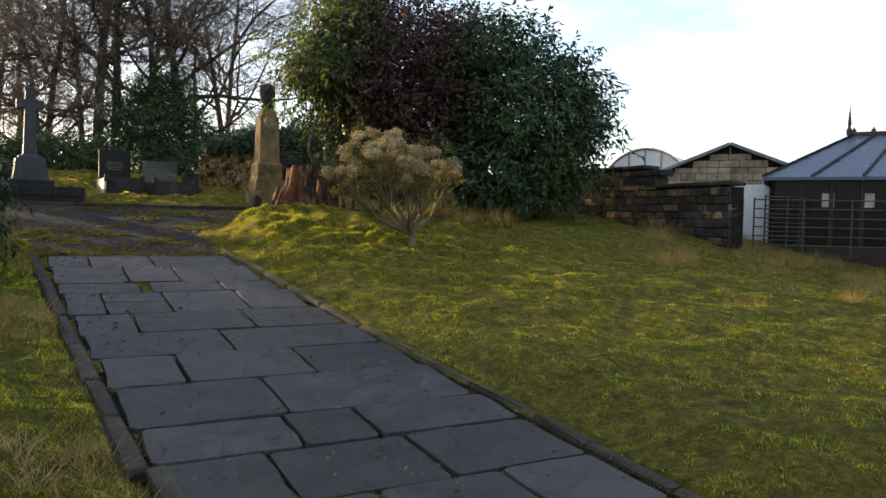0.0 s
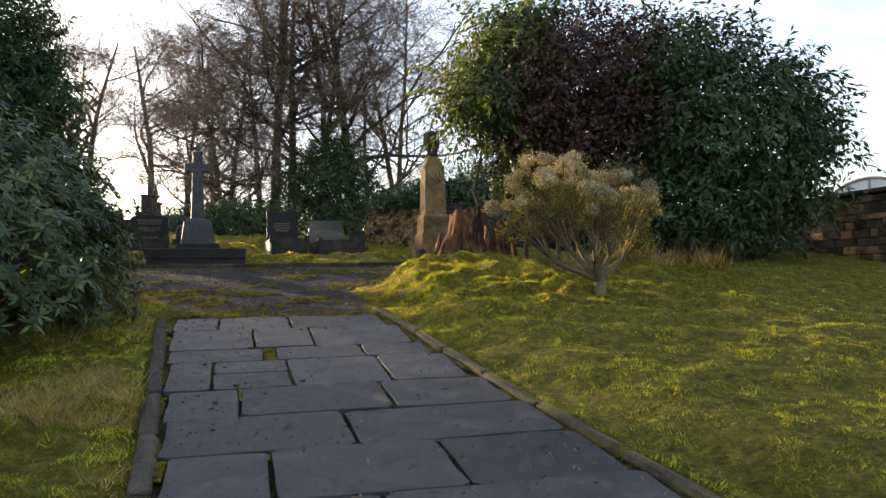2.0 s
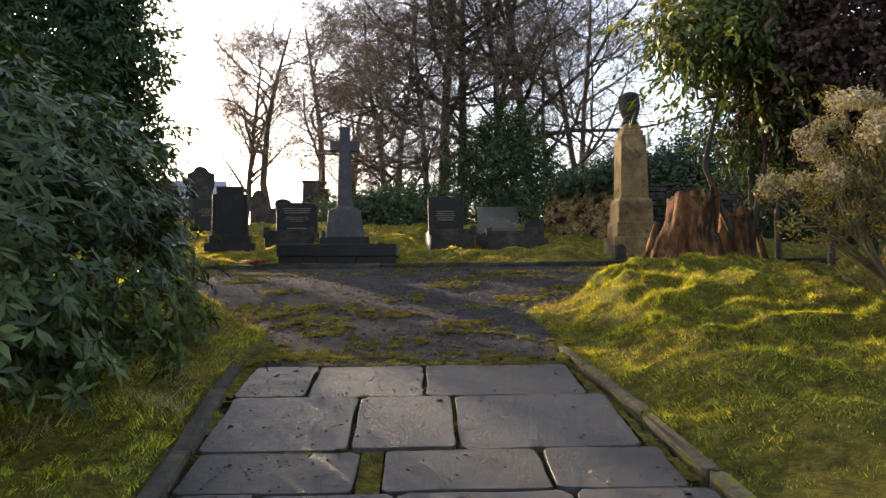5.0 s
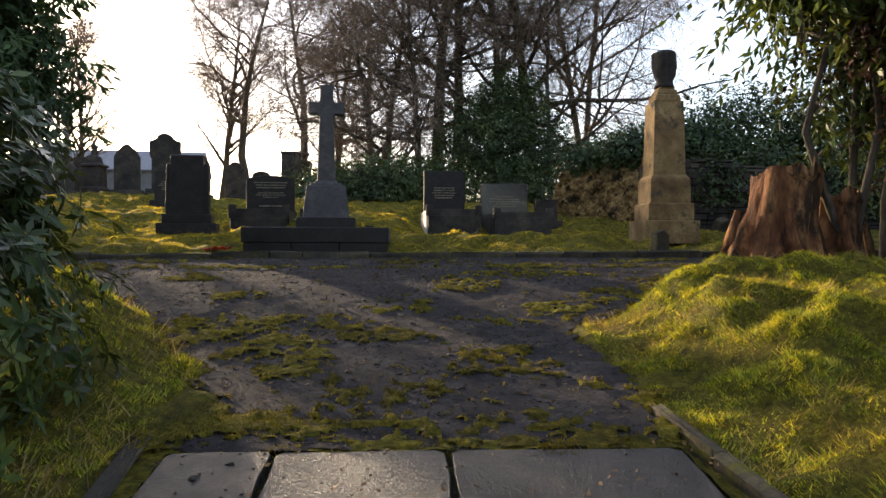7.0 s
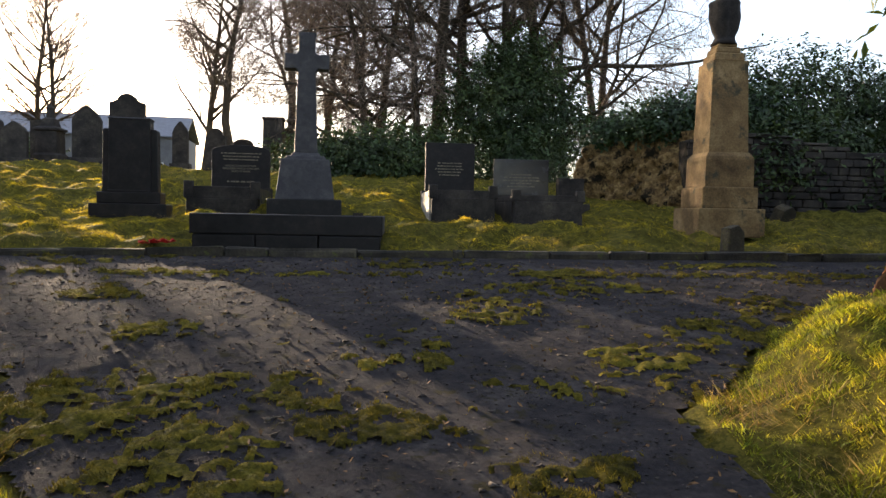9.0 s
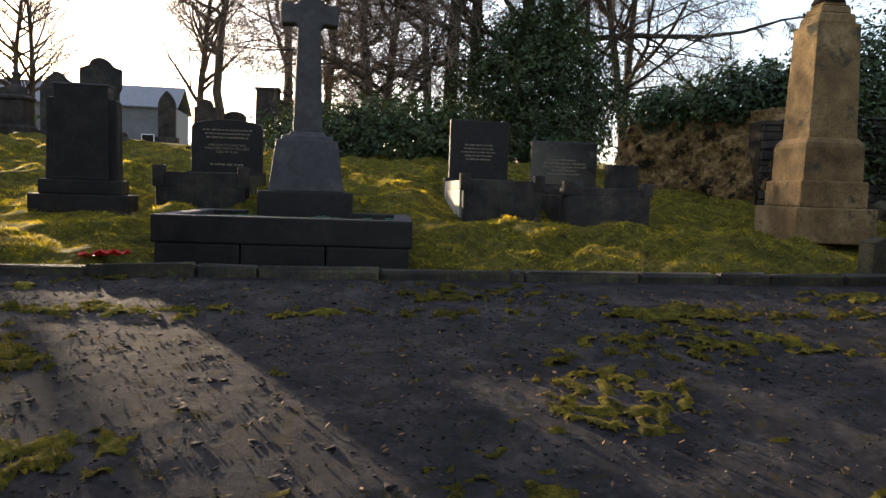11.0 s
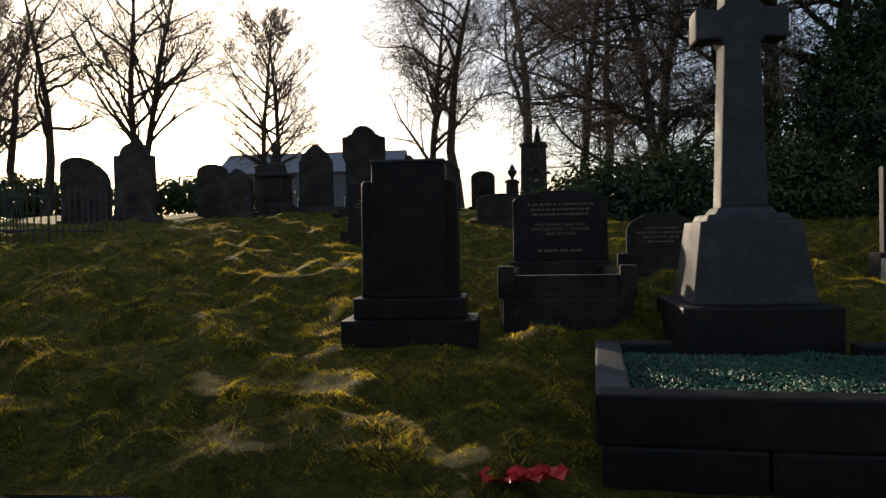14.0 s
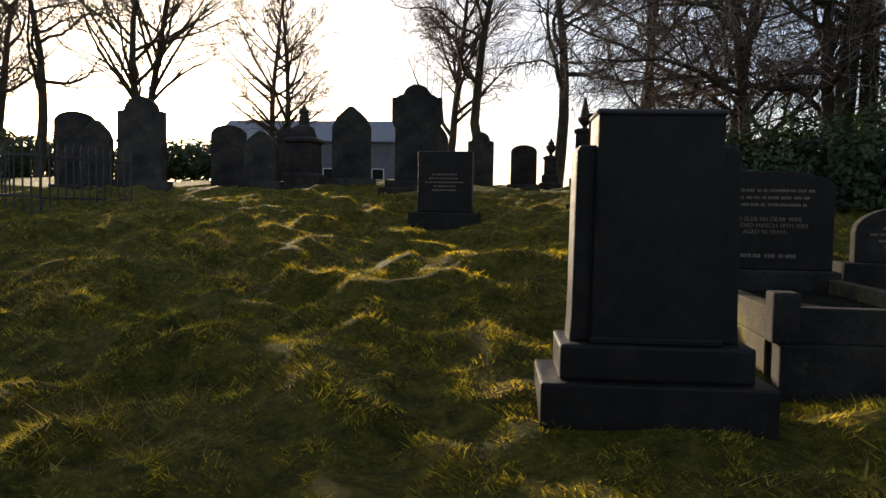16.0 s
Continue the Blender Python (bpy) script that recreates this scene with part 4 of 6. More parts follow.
def poppy_wreath(x, y):
    ob = thing_at("poppy_wreath", x, y, None, 20, 0.0)
    r = np.random.default_rng(3)
    for k in range(3):
        bm = bmesh.new()
        c = Vector(((k - 1) * 0.1, r.normal(0, 0.03), 0.05 + r.uniform(0, 0.05)))
        for p in range(5):
            b = p * 2 * math.pi / 5
            vs = [bm.verts.new(c + Vector(q)) for q in ((0, 0, 0.0), (0.075 * math.cos(b - 0.6), 0.075 * math.sin(b - 0.6), 0.035 + r.uniform(0, 0.02)), (0.095 * math.cos(b), 0.095 * math.sin(b), 0.02), (0.075 * math.cos(b + 0.6), 0.075 * math.sin(b + 0.6), 0.035 + r.uniform(0, 0.02)))]
            bm.faces.new(vs)
        part("poppy", bm, M_RED, ob)
    return tagged(ob, "faded red cloth poppies lying in the grass", "wreath")


poppy_wreath(-1.2, 18.5)


def railing(x, y, turn, n, step, label):
    ob = thing_at("iron_railing", x, y, None, turn, 0.02)
    for z in (0.18, 0.72):
        part("rail", block(0, n * step, -0.012, 0.012, z, z + 0.03, bevel=0.003), M_IRON, ob)
    for k in range(n + 1):
        part("bar", turned([(0.012, -0.1), (0.012, 0.82), (0.022, 0.85), (0.004, 0.95)], 6, None, k * step, 0), M_IRON, ob)
    return tagged(ob, label, "railing")


railing(-11.6, 25.9, 0, 16, 0.13, "rusting black iron railing round a grave")
railing(-9.5, 25.9, 80, 12, 0.13, "rusting black iron railing round a grave")
railing(-11.6, 25.9, 80, 12, 0.13, "rusting black iron railing round a grave")


# ---- stump, bank and walls ----
def tree_stump(x, y, z, width, rise, lean, mat, label):
    ob = thing_at("tree_stump", x, y, z)
    bm = bmesh.new()
    n, rings = 84, 22
    grid = []
    for k in range(rings + 1):
        f = k / rings
        row = []
        for i in range(n):
            a = 2 * math.pi * i / n
            flare = width * (0.7 + 0.46 * (1 - f) ** 1.9)
            flute = 1 + 0.07 * math.sin(a * 3 + 0.6 + f * 0.7) + 0.03 * math.sin(a * 5 + f * 2) + 0.04 * noise.noise(Vector((math.cos(a) * 12, math.sin(a) * 12, f * 2))) + 0.22 * noise.noise(Vector((math.cos(a) * 2.2, math.sin(a) * 2.2, f * 2.5 + width)))
            crack = abs(noise.noise(Vector((math.cos(a) * 1.9, math.sin(a) * 1.9, f * 0.8 + 3)))) + 0.5 * abs(noise.noise(Vector((math.cos(a) * 5, math.sin(a) * 5, f * 1.5 + 7))))
            flute -= 0.9 * max(0.0, 0.09 - crack)
            top = rise + 0.06 * math.sin(a + 2.6) + 0.12 * noise.noise(Vector((math.cos(a) * 2.4, math.sin(a) * 2.4, 5 + x)))
            row.append(bm.verts.new((lean * f + flare * flute * math.cos(a), flare * flute * 0.85 * math.sin(a), -0.25 + f * (top + 0.25))))
        grid.append(row)
    for a, b in zip(grid, grid[1:]):
        for i in range(n):
            bm.faces.new((a[i], a[(i + 1) % n], b[(i + 1) % n], b[i]))
    part("trunk_shell", bm, mat, ob, "split reddish rotten outer wood", True)
    bm = bmesh.new()
    r = random.Random(5)
    inner = [bm.verts.new((lean + width * 0.5 * math.cos(2 * math.pi * i / 20), width * 0.55 * math.sin(2 * math.pi * i / 20), rise - 0.16 + r.uniform(-0.06, 0.06))) for i in range(20)]
    mid = bm.verts.new((lean, 0, rise - 0.34))
    outer = [bm.verts.new((lean + width * 0.66 * math.cos(2 * math.pi * i / 20), width * 0.72 * math.sin(2 * math.pi * i / 20), rise - 0.08 + r.uniform(-0.03, 0.06))) for i in range(20)]
    for i in range(20):
        k = (i + 1) % 20
        bm.faces.new((inner[i], inner[k], mid))
        bm.faces.new((outer[i], outer[k], inner[k], inner[i]))
    part("broken_top", bm, mat, ob)
    for k in range(4):
        a = 2 * math.pi * k / 4 + r.uniform(-0.2, 0.2)
        vs, fs = [], []
        pts = [Vector((0.38 * math.cos(a), 0.32 * math.sin(a), 0.4)), Vector((0.46 * math.cos(a), 0.4 * math.sin(a), 0.12)), Vector((0.56 * math.cos(a + 0.1), 0.5 * math.sin(a + 0.1), -0.05)), Vector((0.7 * math.cos(a + 0.2), 0.62 * math.sin(a + 0.2), -0.2))]
        tube(pts, [0.03, 0.05, 0.045, 0.02], 7, vs, fs)
        mesh_object("root", vs, fs, mat, ob, smooth_faces=True)
    return tagged(ob, label, "tree stump")


tree_stump(4.95, 15.15, 1.82, 0.43, 0.78, 0.1, M_STUMP, "rotten reddish-brown tree stump on a mossy mound")
tree_stump(5.68, 15.5, 1.78, 0.38, 0.6, 0.05, M_STUMP, "dark broken tree stump beside a redder one")


def stone_wall(name, ends, thick, top_fun, label, seed, course=0.17, stone=0.42, coping=True, mat=M_WALL, sooty=0.0):
    """A coursed rubble wall: a core, and single stones of uneven length standing proud of it on the face that is seen (the side of -y or -x)."""
    (xa, ya), (xb, yb) = ends
    total = math.hypot(xb - xa, yb - ya)
    r = random.Random(seed)
    ob = thing_at(name, xa, ya, 0.0)
    m = Matrix.Translation((xa, ya, 0)) @ Matrix.Rotation(math.atan2(yb - ya, xb - xa), 4, "Z")
    ob.matrix_world = m
    n = max(2, int(total / 0.5))
    vs, fs = [], []
    for i in range(n + 1):
        s = total * i / n
        w = m @ Vector((s, 0, 0))
        g = float(ground_z(w.x, w.y)) - 0.3
        t = min(top_fun(max(s - 0.5, 0)), top_fun(min(s + 0.5, total))) - 0.03
        vs += [(s, 0.02, g), (s, thick - 0.02, g), (s, thick - 0.02, t), (s, 0.02, t)]
    for i in range(n):
        a, b = i * 4, i * 4 + 4
        for k in range(4):
            fs.append((a + k, b + k, b + (k + 1) % 4, a + (k + 1) % 4))
    fs += [(0, 1, 2, 3), (n * 4 + 3, n * 4 + 2, n * 4 + 1, n * 4)]
    core = mesh_object("core", vs, fs, M_IRONEARTH, ob)
    low = min(float(ground_z(*(m @ Vector((total * i / 20, 0, 0))).xy)) for i in range(21))
    high = max(top_fun(total * i / 40) for i in range(41))
    z = low - 0.1
    while z < high:
        ch = course * r.uniform(0.7, 1.3)
        s = r.uniform(-0.2, 0)
        while s < total:
            ln = stone * r.uniform(0.45, 1.5)
            s0, s1 = max(s, 0), min(s + ln, total)
            s += ln
            if s1 - s0 < 0.06:
                continue
            w = m @ Vector(((s0 + s1) / 2, 0, 0))
            g = float(ground_z(w.x, w.y))
            t = min(top_fun(s0 + 0.02), top_fun(s1 - 0.02))
            if z + ch < g - 0.05 or z > t - 0.05:
                continue
            zt = min(z + ch, t)
            out = r.uniform(0.0, 0.035)
            bm = block(s0 + 0.006, s1 - 0.006, -0.03 - out, thick + 0.01, z + 0.006, zt - 0.006, bevel=0.012)
            for vert in bm.verts:
                vert.co += Vector((r.uniform(-0.008, 0.008), r.uniform(-0.01, 0.01), r.uniform(-0.006, 0.006)))
            part("stone", bm, M_SOOT if r.random() < sooty else mat, ob)
        z += ch
    if coping:
        s = 0.0
        while s < total - 0.05:
            ln = min(r.uniform(0.5, 0.9), total - s)
            t = min(top_fun(s + 0.02), top_fun(s + ln - 0.02))
            part("coping_stone", block(s + 0.004, s + ln - 0.004, -0.06, thick + 0.06, t, t + 0.09, bevel=0.03, seg=2), M_SOOT if sooty else mat, ob)
            s += ln
    return tagged(ob, label, "wall", kind="structure")


# the yard wall, stepping up the slope from its end by the gate
def yard_top(s):
    return 2.45 if s < 2.0 else 2.92 + 0.005 * (s - 2.0)


stone_wall("wall_east", ((12.95, 22.5), (12.95, 10.7)), 0.4, lambda s: yard_top(11.8 - s), "stepped sandstone rubble wall, black with soot in places", 61, 0.165, 0.45, sooty=0.52)


def bank_top(s):
    return 3.55 + 0.15 * math.sin(s * 1.3)


# sooty stone in place of wall stone: the shrubs' shade put into the colour
stone_wall("wall_north", ((6.35, 23.35), (14.5, 23.0)), 0.45, bank_top, "dry-stone retaining wall, coloured dark for the shade under overhanging shrubs", 62, 0.12, 0.32, False, mat=M_SOOT)


def earth_bank():
    """The bare earth and rock face beside the retaining wall, turned to the evening sun."""
    sx, zs = np.linspace(0, 1, 150), np.linspace(0, 1, 70)
    S, F = np.meshgrid(sx, zs)
    PX, PY = 4.75 + 1.75 * S, 26.3 - 3.0 * S
    foot = ground_z(PX, PY) - 0.2
    top = 3.75 - 0.5 * smooth(0.2, 0.0, S) + 0.2 * (value_noise(S * 3.5, F * 0, 0.5, 21) - 0.5)
    Z = foot + (top - foot) * F
    U = S * 3.5
    out = (value_noise(U, Z, 0.6, 22) - 0.5) * 0.55 + (value_noise(U, Z, 0.24, 23) - 0.5) * 0.3 + (value_noise(U, Z, 0.1, 24) - 0.5) * 0.13 + np.abs(value_noise(U, Z * 0.6, 0.3, 25) - 0.5) * 0.35 + (value_noise(U, Z, 0.05, 26) - 0.5) * 0.05
    out = out - 0.45 * F ** 2 - 0.5 * smooth(0.12, 0.0, S)
    v = np.stack([(PX - 0.864 * out).ravel(), (PY - 0.504 * out).ravel(), Z.ravel()], 1)
    nx, ny = len(sx), len(zs)
    i = (np.arange(ny - 1)[:, None] * nx + np.arange(nx - 1)[None, :])
    q = np.stack([i, i + 1, i + nx + 1, i + nx], -1).reshape(-1, 4)
    ob = new("earth_bank", array_mesh("earth_bank", v, q, M_ROCK, True))
    part("bank_body", block(6.7, 14.4, 23.9, 28, 2.0, 3.4, taper=0.1, bevel=0.2), M_ROCK, ob)
    part("bank_body", block(5.6, 7.5, 25.7, 28, 2.0, 3.45, taper=0.1, bevel=0.2), M_ROCK, ob)
    return tagged(ob, "bare sunlit earth and rock bank with roots", "bank", kind="structure")


earth_bank()


# ---- foliage things ----
def foliage(name, blobs, n, length, width, mat, seed, label, category, trunk=(), fill=0.55, rag=0.35, bend=0.25, droop=0.3, shoots=0, reach_to=0.5):
    """An evergreen: short stems, and leaves over ragged masses. shoots: leafy sprigs that stand out of the mass."""
    rng = np.random.default_rng(seed)
    cx, cy = np.mean([b[0] for b in blobs]), np.mean([b[1] for b in blobs])
    gz = float(ground_z(cx, cy))
    ob = new(name)
    ob.matrix_world = Matrix.Translation((cx, cy, gz))
    off = np.array([cx, cy, gz])
    shifted = [tuple(np.array(b[:3]) - off) + tuple(b[3:]) for b in blobs]
    p, d = crown_points(shifted, n, rng, fill, rag)
    ok = p[:, 2] > 0.02
    p, d = p[ok], d[ok]
    nrm, ways = d * 0.9 + np.array([0, 0, 0.45]), rng.normal(0, 1, d.shape) + np.array([0, 0, -droop])
    if shoots:
        pick = rng.choice(len(p), shoots)
        out = d[pick] + rng.normal(0, 0.35, (shoots, 3)) + np.array([0, 0, 0.35 - 0.5 * droop])
        out /= np.linalg.norm(out, axis=1)[:, None]
        reach = rng.uniform(0.5, 1.3, shoots)[:, None] * reach_to
        k = 14
        f = np.tile(np.linspace(0.1, 1, k), shoots)[:, None]
        sp = np.repeat(p[pick], k, 0) + np.repeat(out * reach, k, 0) * f - np.array([0, 0, 0.25 * droop]) * f * f * np.repeat(reach, k, 0)
        turn = rng.normal(0, 1, sp.shape)
        p = np.concatenate([p, sp])
        nrm = np.concatenate([nrm, turn * 0.6 + np.array([0, 0, 0.8])])
        ways = np.concatenate([ways, np.repeat(out, k, 0) + turn * 0.7 + np.array([0, 0, -0.4 * droop])])
    me = leaf_mesh("leaves", p, nrm, length, width, mat, rng, bend, ways)
    lv = new("leaves", me)
    lv.parent = ob
    vs, fs = [], []
    for b in shifted:
        for k in range(1):
            foot = Vector((rng.normal(0, 0.15) + b[0] * 0.55, rng.normal(0, 0.15) + b[1] * 0.55 + 0.2, -0.1))
            tip = Vector(b[:3]) + Vector(rng.normal(0, 0.25, 3)) * b[3]
            mid = foot.lerp(tip, 0.5) + Vector(rng.normal(0, 0.25, 3))
            vs, fs = [], []
            tube([foot, mid, tip], [0.05, 0.035, 0.015], 6, vs, fs)
            for j in range(6):
                e = Vector((b[0] + rng.uniform(-0.5, 0.5) * b[3], b[1] + rng.uniform(-0.5, 0.5) * b[4], b[2] + rng.uniform(-0.5, 0.5) * b[5]))
                if e.z > 0.1:
                    tube([mid.lerp(tip, 0.6), mid.lerp(e, 0.6), e], [0.03, 0.02, 0.008], 4, vs, fs)
            mesh_object("stem", vs, fs, M_BARK, ob, smooth_faces=True)
    return tagged(ob, label, category)


def rosette_bush(name, blobs, n, length, width, mat, seed, label):
    """A broad-leaved evergreen whose leaves stand in whorls, with dark stems inside."""
    rng = np.random.default_rng(seed)
    cx, cy = blobs[0][0], blobs[0][1]
    gz = float(ground_z(cx, cy))
    off = np.array([cx, cy, gz])
    shifted = [tuple(np.array(b[:3]) - off) + tuple(b[3:]) for b in blobs]
    p, d = crown_points(shifted, n, rng, 0.3, 0.3)
    ok = p[:, 2] > 0.0
    p, d = p[ok], d[ok]
    axis = d + np.array([0, 0, 0.5]) + rng.normal(0, 0.25, d.shape)
    axis /= np.linalg.norm(axis, axis=1)[:, None]
    k = 8
    P, A = np.repeat(p, k, 0), np.repeat(axis, k, 0)
    ref = np.cross(A, np.array([0.3, 0.5, 0.2]))
    ref /= np.linalg.norm(ref, axis=1)[:, None]
    ref2 = np.cross(A, ref)
    th = np.tile(np.arange(k) * 2 * np.pi / k, len(p)) + np.repeat(rng.uniform(0, 6, len(p)), k) + rng.normal(0, 0.2, len(P))
    out = ref * np.cos(th)[:, None] + ref2 * np.sin(th)[:, None]
    along = out + A * rng.uniform(-0.35, 0.6, len(P))[:, None]
    me = leaf_mesh("leaves", P + A * rng.normal(0, 0.01, (len(P), 1)), A * 2.0, length, width, mat, rng, 0.12, along)
    ob = new(name)
    ob.matrix_world = Matrix.Translation((cx, cy, gz))
    lv = new("leaves", me)
    lv.parent = ob
    vs, fs = [], []
    for b in shifted:
        for j in range(26):
            q = rng.normal(0, 1, 3)
            q /= np.linalg.norm(q)
            e = Vector(np.array(b[:3]) + q * np.array(b[3:]) * 0.8)
            if e.z < 0.05:
                continue
            f = Vector((rng.normal(0, 0.3), rng.normal(0, 0.3), -0.1))
            m = f.lerp(e, 0.5) + Vector(rng.normal(0, 0.15, 3))
            vs, fs = [], []
            tube([f, m, e], [0.035, 0.022, 0.007], 5, vs, fs)
            mesh_object("stem", vs, fs, M_BARK, ob, smooth_faces=True)
    return tagged(ob, label, "bush")


rosette_bush("rhododendron", [(-2.1, 11.0, 1.75, 2.0, 2.0, 1.5), (-1.75, 10.2, 1.3, 1.6, 1.6, 1.2), (-2.6, 11.6, 2.4, 1.9, 1.9, 1.4), (-1.6, 11.9, 1.5, 1.45, 1.4, 1.2), (-1.75, 12.1, 2.3, 1.35, 1.3, 0.8)], 6500, 0.13, 0.038, M_RHODO, 71,
             "large dark glossy-leaved rhododendron beside the walk")
foliage("yew_tree", [(-3.3, 14.4, 4.9, 1.8, 1.4, 1.7), (-2.75, 14.2, 4.0, 1.5, 1.0, 1.0), (-4.1, 14.4, 6.2, 1.8, 1.5, 1.6), (-4.4, 14.0, 3.4, 1.6, 1.4, 1.5), (-2.5, 14.2, 3.15, 1.25, 0.95, 0.75)], 105000, 0.12, 0.036, M_CONIFER, 72,
        "dark spreading conifer behind the rhododendron", "tree", rag=0.45, droop=0.5, shoots=1500, reach_to=0.3, fill=0.4)
foliage("laurel_tree", [(10.0, 14.3, 4.1, 2.1, 1.8, 2.0), (9.4, 14.6, 2.6, 2.2, 1.6, 1.5), (10.9, 14.3, 3.8, 1.6, 1.5, 1.5), (9.1, 14.8, 5.1, 1.6, 1.5, 1.4)], 38000, 0.17, 0.06, M_LAUREL, 73,
        "tall dark laurel with long glossy leaves by the yard wall", "tree", rag=0.6, droop=0.5, shoots=700, reach_to=0.6)
foliage("copper_tree", [(7.5, 15.0, 5.2, 1.8, 1.6, 1.5), (6.8, 15.2, 4.5, 1.4, 1.4, 1.3), (8.0, 15.2, 4.0, 1.8, 1.6, 1.7)], 42000, 0.09, 0.052, M_COPPER, 74,
        "dense tree with dull copper-red foliage", "tree", rag=0.6, shoots=900, reach_to=0.5)
foliage("laurel_tree", [(6.0, 15.5, 5.0, 1.2, 1.2, 1.1), (5.4, 15.1, 4.6, 1.0, 0.9, 0.65), (6.8, 15.9, 3.8, 1.1, 1.0, 0.9), (6.3, 15.4, 6.0, 1.1, 1.1, 0.9)], 19000, 0.14, 0.05, M_LAUREL_LIT, 75,
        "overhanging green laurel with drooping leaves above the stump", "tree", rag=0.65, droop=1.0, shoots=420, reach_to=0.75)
foliage("holly_hedge", [(-0.5, 28.6, 3.1, 1.5, 1.2, 0.95), (1.1, 28.4, 3.25, 1.8, 1.3, 1.05), (2.2, 28.7, 3.2, 1.2, 1.1, 0.95)], 34000, 0.12, 0.055, M_IVY, 76,
        "low rambling evergreen hedge behind the graves", "hedge", rag=0.55, shoots=350, reach_to=0.4)
foliage("holly_tree", [(3.9, 31.2, 5.0, 1.7, 1.4, 1.7), (5.4, 31.4, 4.7, 1.5, 1.2, 1.7), (4.5, 29.8, 3.4, 1.4, 1.0, 1.0), (4.8, 31.7, 6.3, 1.2, 1.0, 1.2)], 42000, 0.11, 0.055, M_IVY, 77,
        "dark ivy-clad holly under bare trees", "tree", rag=0.6, shoots=400)
foliage("hedge", [(5.9, 25.9, 3.85, 0.9, 0.8, 0.5), (6.8, 24.9, 4.0, 1.1, 0.9, 0.65), (7.9, 24.6, 4.0, 1.1, 0.9, 0.7)], 18000, 0.11, 0.055, M_LAUREL, 78,
        "clipped green hedge along the top of the bank", "hedge", rag=0.5, shoots=200, reach_to=0.35)
foliage("holly_hedge", [(9.6, 25.6, 4.4, 1.9, 1.3, 1.4), (9.3, 24.0, 3.3, 1.1, 0.8, 0.9), (8.0, 23.5, 3.1, 1.1, 0.5, 0.7), (10.8, 23.3, 2.9, 1.5, 0.5, 0.9), (11.6, 25.4, 4.2, 1.8, 1.3, 1.2), (13.6, 25.2, 4.2, 1.7, 1.3, 1.2)], 40000, 0.12, 0.055, M_IVY, 79,
        "tall dark evergreen hedge overhanging the stone wall", "hedge", rag=0.55, shoots=400, reach_to=0.4)
foliage("hedge", [(-28, 46, 4.9, 5, 2, 1.2), (-20, 48, 4.9, 5, 2, 1.0), (-36, 44, 4.9, 5, 2, 1.6)], 16000, 0.3, 0.15, M_IVY, 80, "distant low hedge on the skyline", "hedge", rag=0.5)


def dry_shrub(x, y, z):
    """An old shrub: a short leaning trunk, a fan of pale stems and rounded heads of dry flowers."""
    rng = np.random.default_rng(81)
    ob = thing_at("flowering_shrub", x, y, z)
    vs, fs = [], []
    tube([Vector((0.02, 0, -0.2)), Vector((0.04, 0.02, 0.06)), Vector((-0.03, 0, 0.2))], [0.1, 0.075, 0.07], 8, vs, fs)
    mesh_object("trunk", vs, fs, M_STEM, ob, smooth_faces=True)
    heads, tips = [], []
    for lobe_x, lobe_y, lobe_z, lobe_r, count in ((-0.72, 0.0, 1.36, 0.4, 13), (0.28, -0.1, 1.16, 0.42, 13), (-0.36, 0.3, 1.56, 0.3, 8), (-1.12, 0.1, 1.02, 0.28, 7), (0.72, 0.1, 1.04, 0.25, 6), (-0.25, -0.4, 0.95, 0.34, 6), (0.1, 0.35, 1.42, 0.22, 5)):
        limb_v, limb_f = [], []
        fork = Vector((lobe_x * 0.55, lobe_y * 0.5, lobe_z * 0.36))
        tube([Vector((0, 0, 0.12)), fork * 0.55 + Vector((0, 0, 0.05)), fork], [0.055, 0.045, 0.035], 6, limb_v, limb_f)
        for k in range(count):
            d = rng.normal(0, 1, 3)
            d[2] = abs(d[2]) * 0.8
            d /= np.linalg.norm(d)
            top = Vector((lobe_x, lobe_y, lobe_z)) + Vector(d) * lobe_r * float(rng.uniform(0.75, 1.15))
            p1 = fork.lerp(top, 0.45) + Vector(rng.normal(0, 0.05, 3)) + Vector((0, 0, -0.06))
            tube([fork, p1, top], [0.02, 0.013, 0.006], 4, limb_v, limb_f)
            heads.append((top.x, top.y, top.z, *(float(s) for s in rng.uniform(0.1, 0.17, 2)), float(rng.uniform(0.07, 0.12))))
            for j in range(4):
                side = p1.lerp(top, rng.uniform(0.3, 0.8)) + Vector(rng.normal(0, 0.16, 3))
                tube([p1, p1.lerp(side, 0.5) + Vector((0, 0, -0.02)), side], [0.009, 0.006, 0.0035], 3, limb_v, limb_f)
                tips.append((side.x, side.y, side.z, 0.13, 0.13, 0.1))
        mesh_object("limb", limb_v, limb_f, M_STEM, ob, "pale bare branching stem", True)
    p, d = crown_points(heads, 26000, rng, 0.6, 0.4)
    hd = new("blossom", leaf_mesh("blossom", p, d, 0.03, 0.019, M_HEAD, rng, 0.2))
    hd.parent = ob
    tagged(hd, "dense tan-brown dried flower heads", kind="stuff")
    p, d = crown_points(tips, 9000, rng, 0.9, 0.6)
    lv = new("leaves", leaf_mesh("leaves", p, d, 0.05, 0.014, M_SHRUBLEAF, rng, 0.2))
    lv.parent = ob
    return tagged(ob, "old shrub with pale stems and tan dried flower heads", "shrub")


M_SHRUBLEAF = material("shrub_leaves", [(0.08, 0.085, 0.022), (0.13, 0.12, 0.035), (0.19, 0.155, 0.06)], 2, 9, 0.8, 0, spec=0.2, island=0.35, translucent=0.35)
dry_shrub(5.57, 11.05, 1.2)

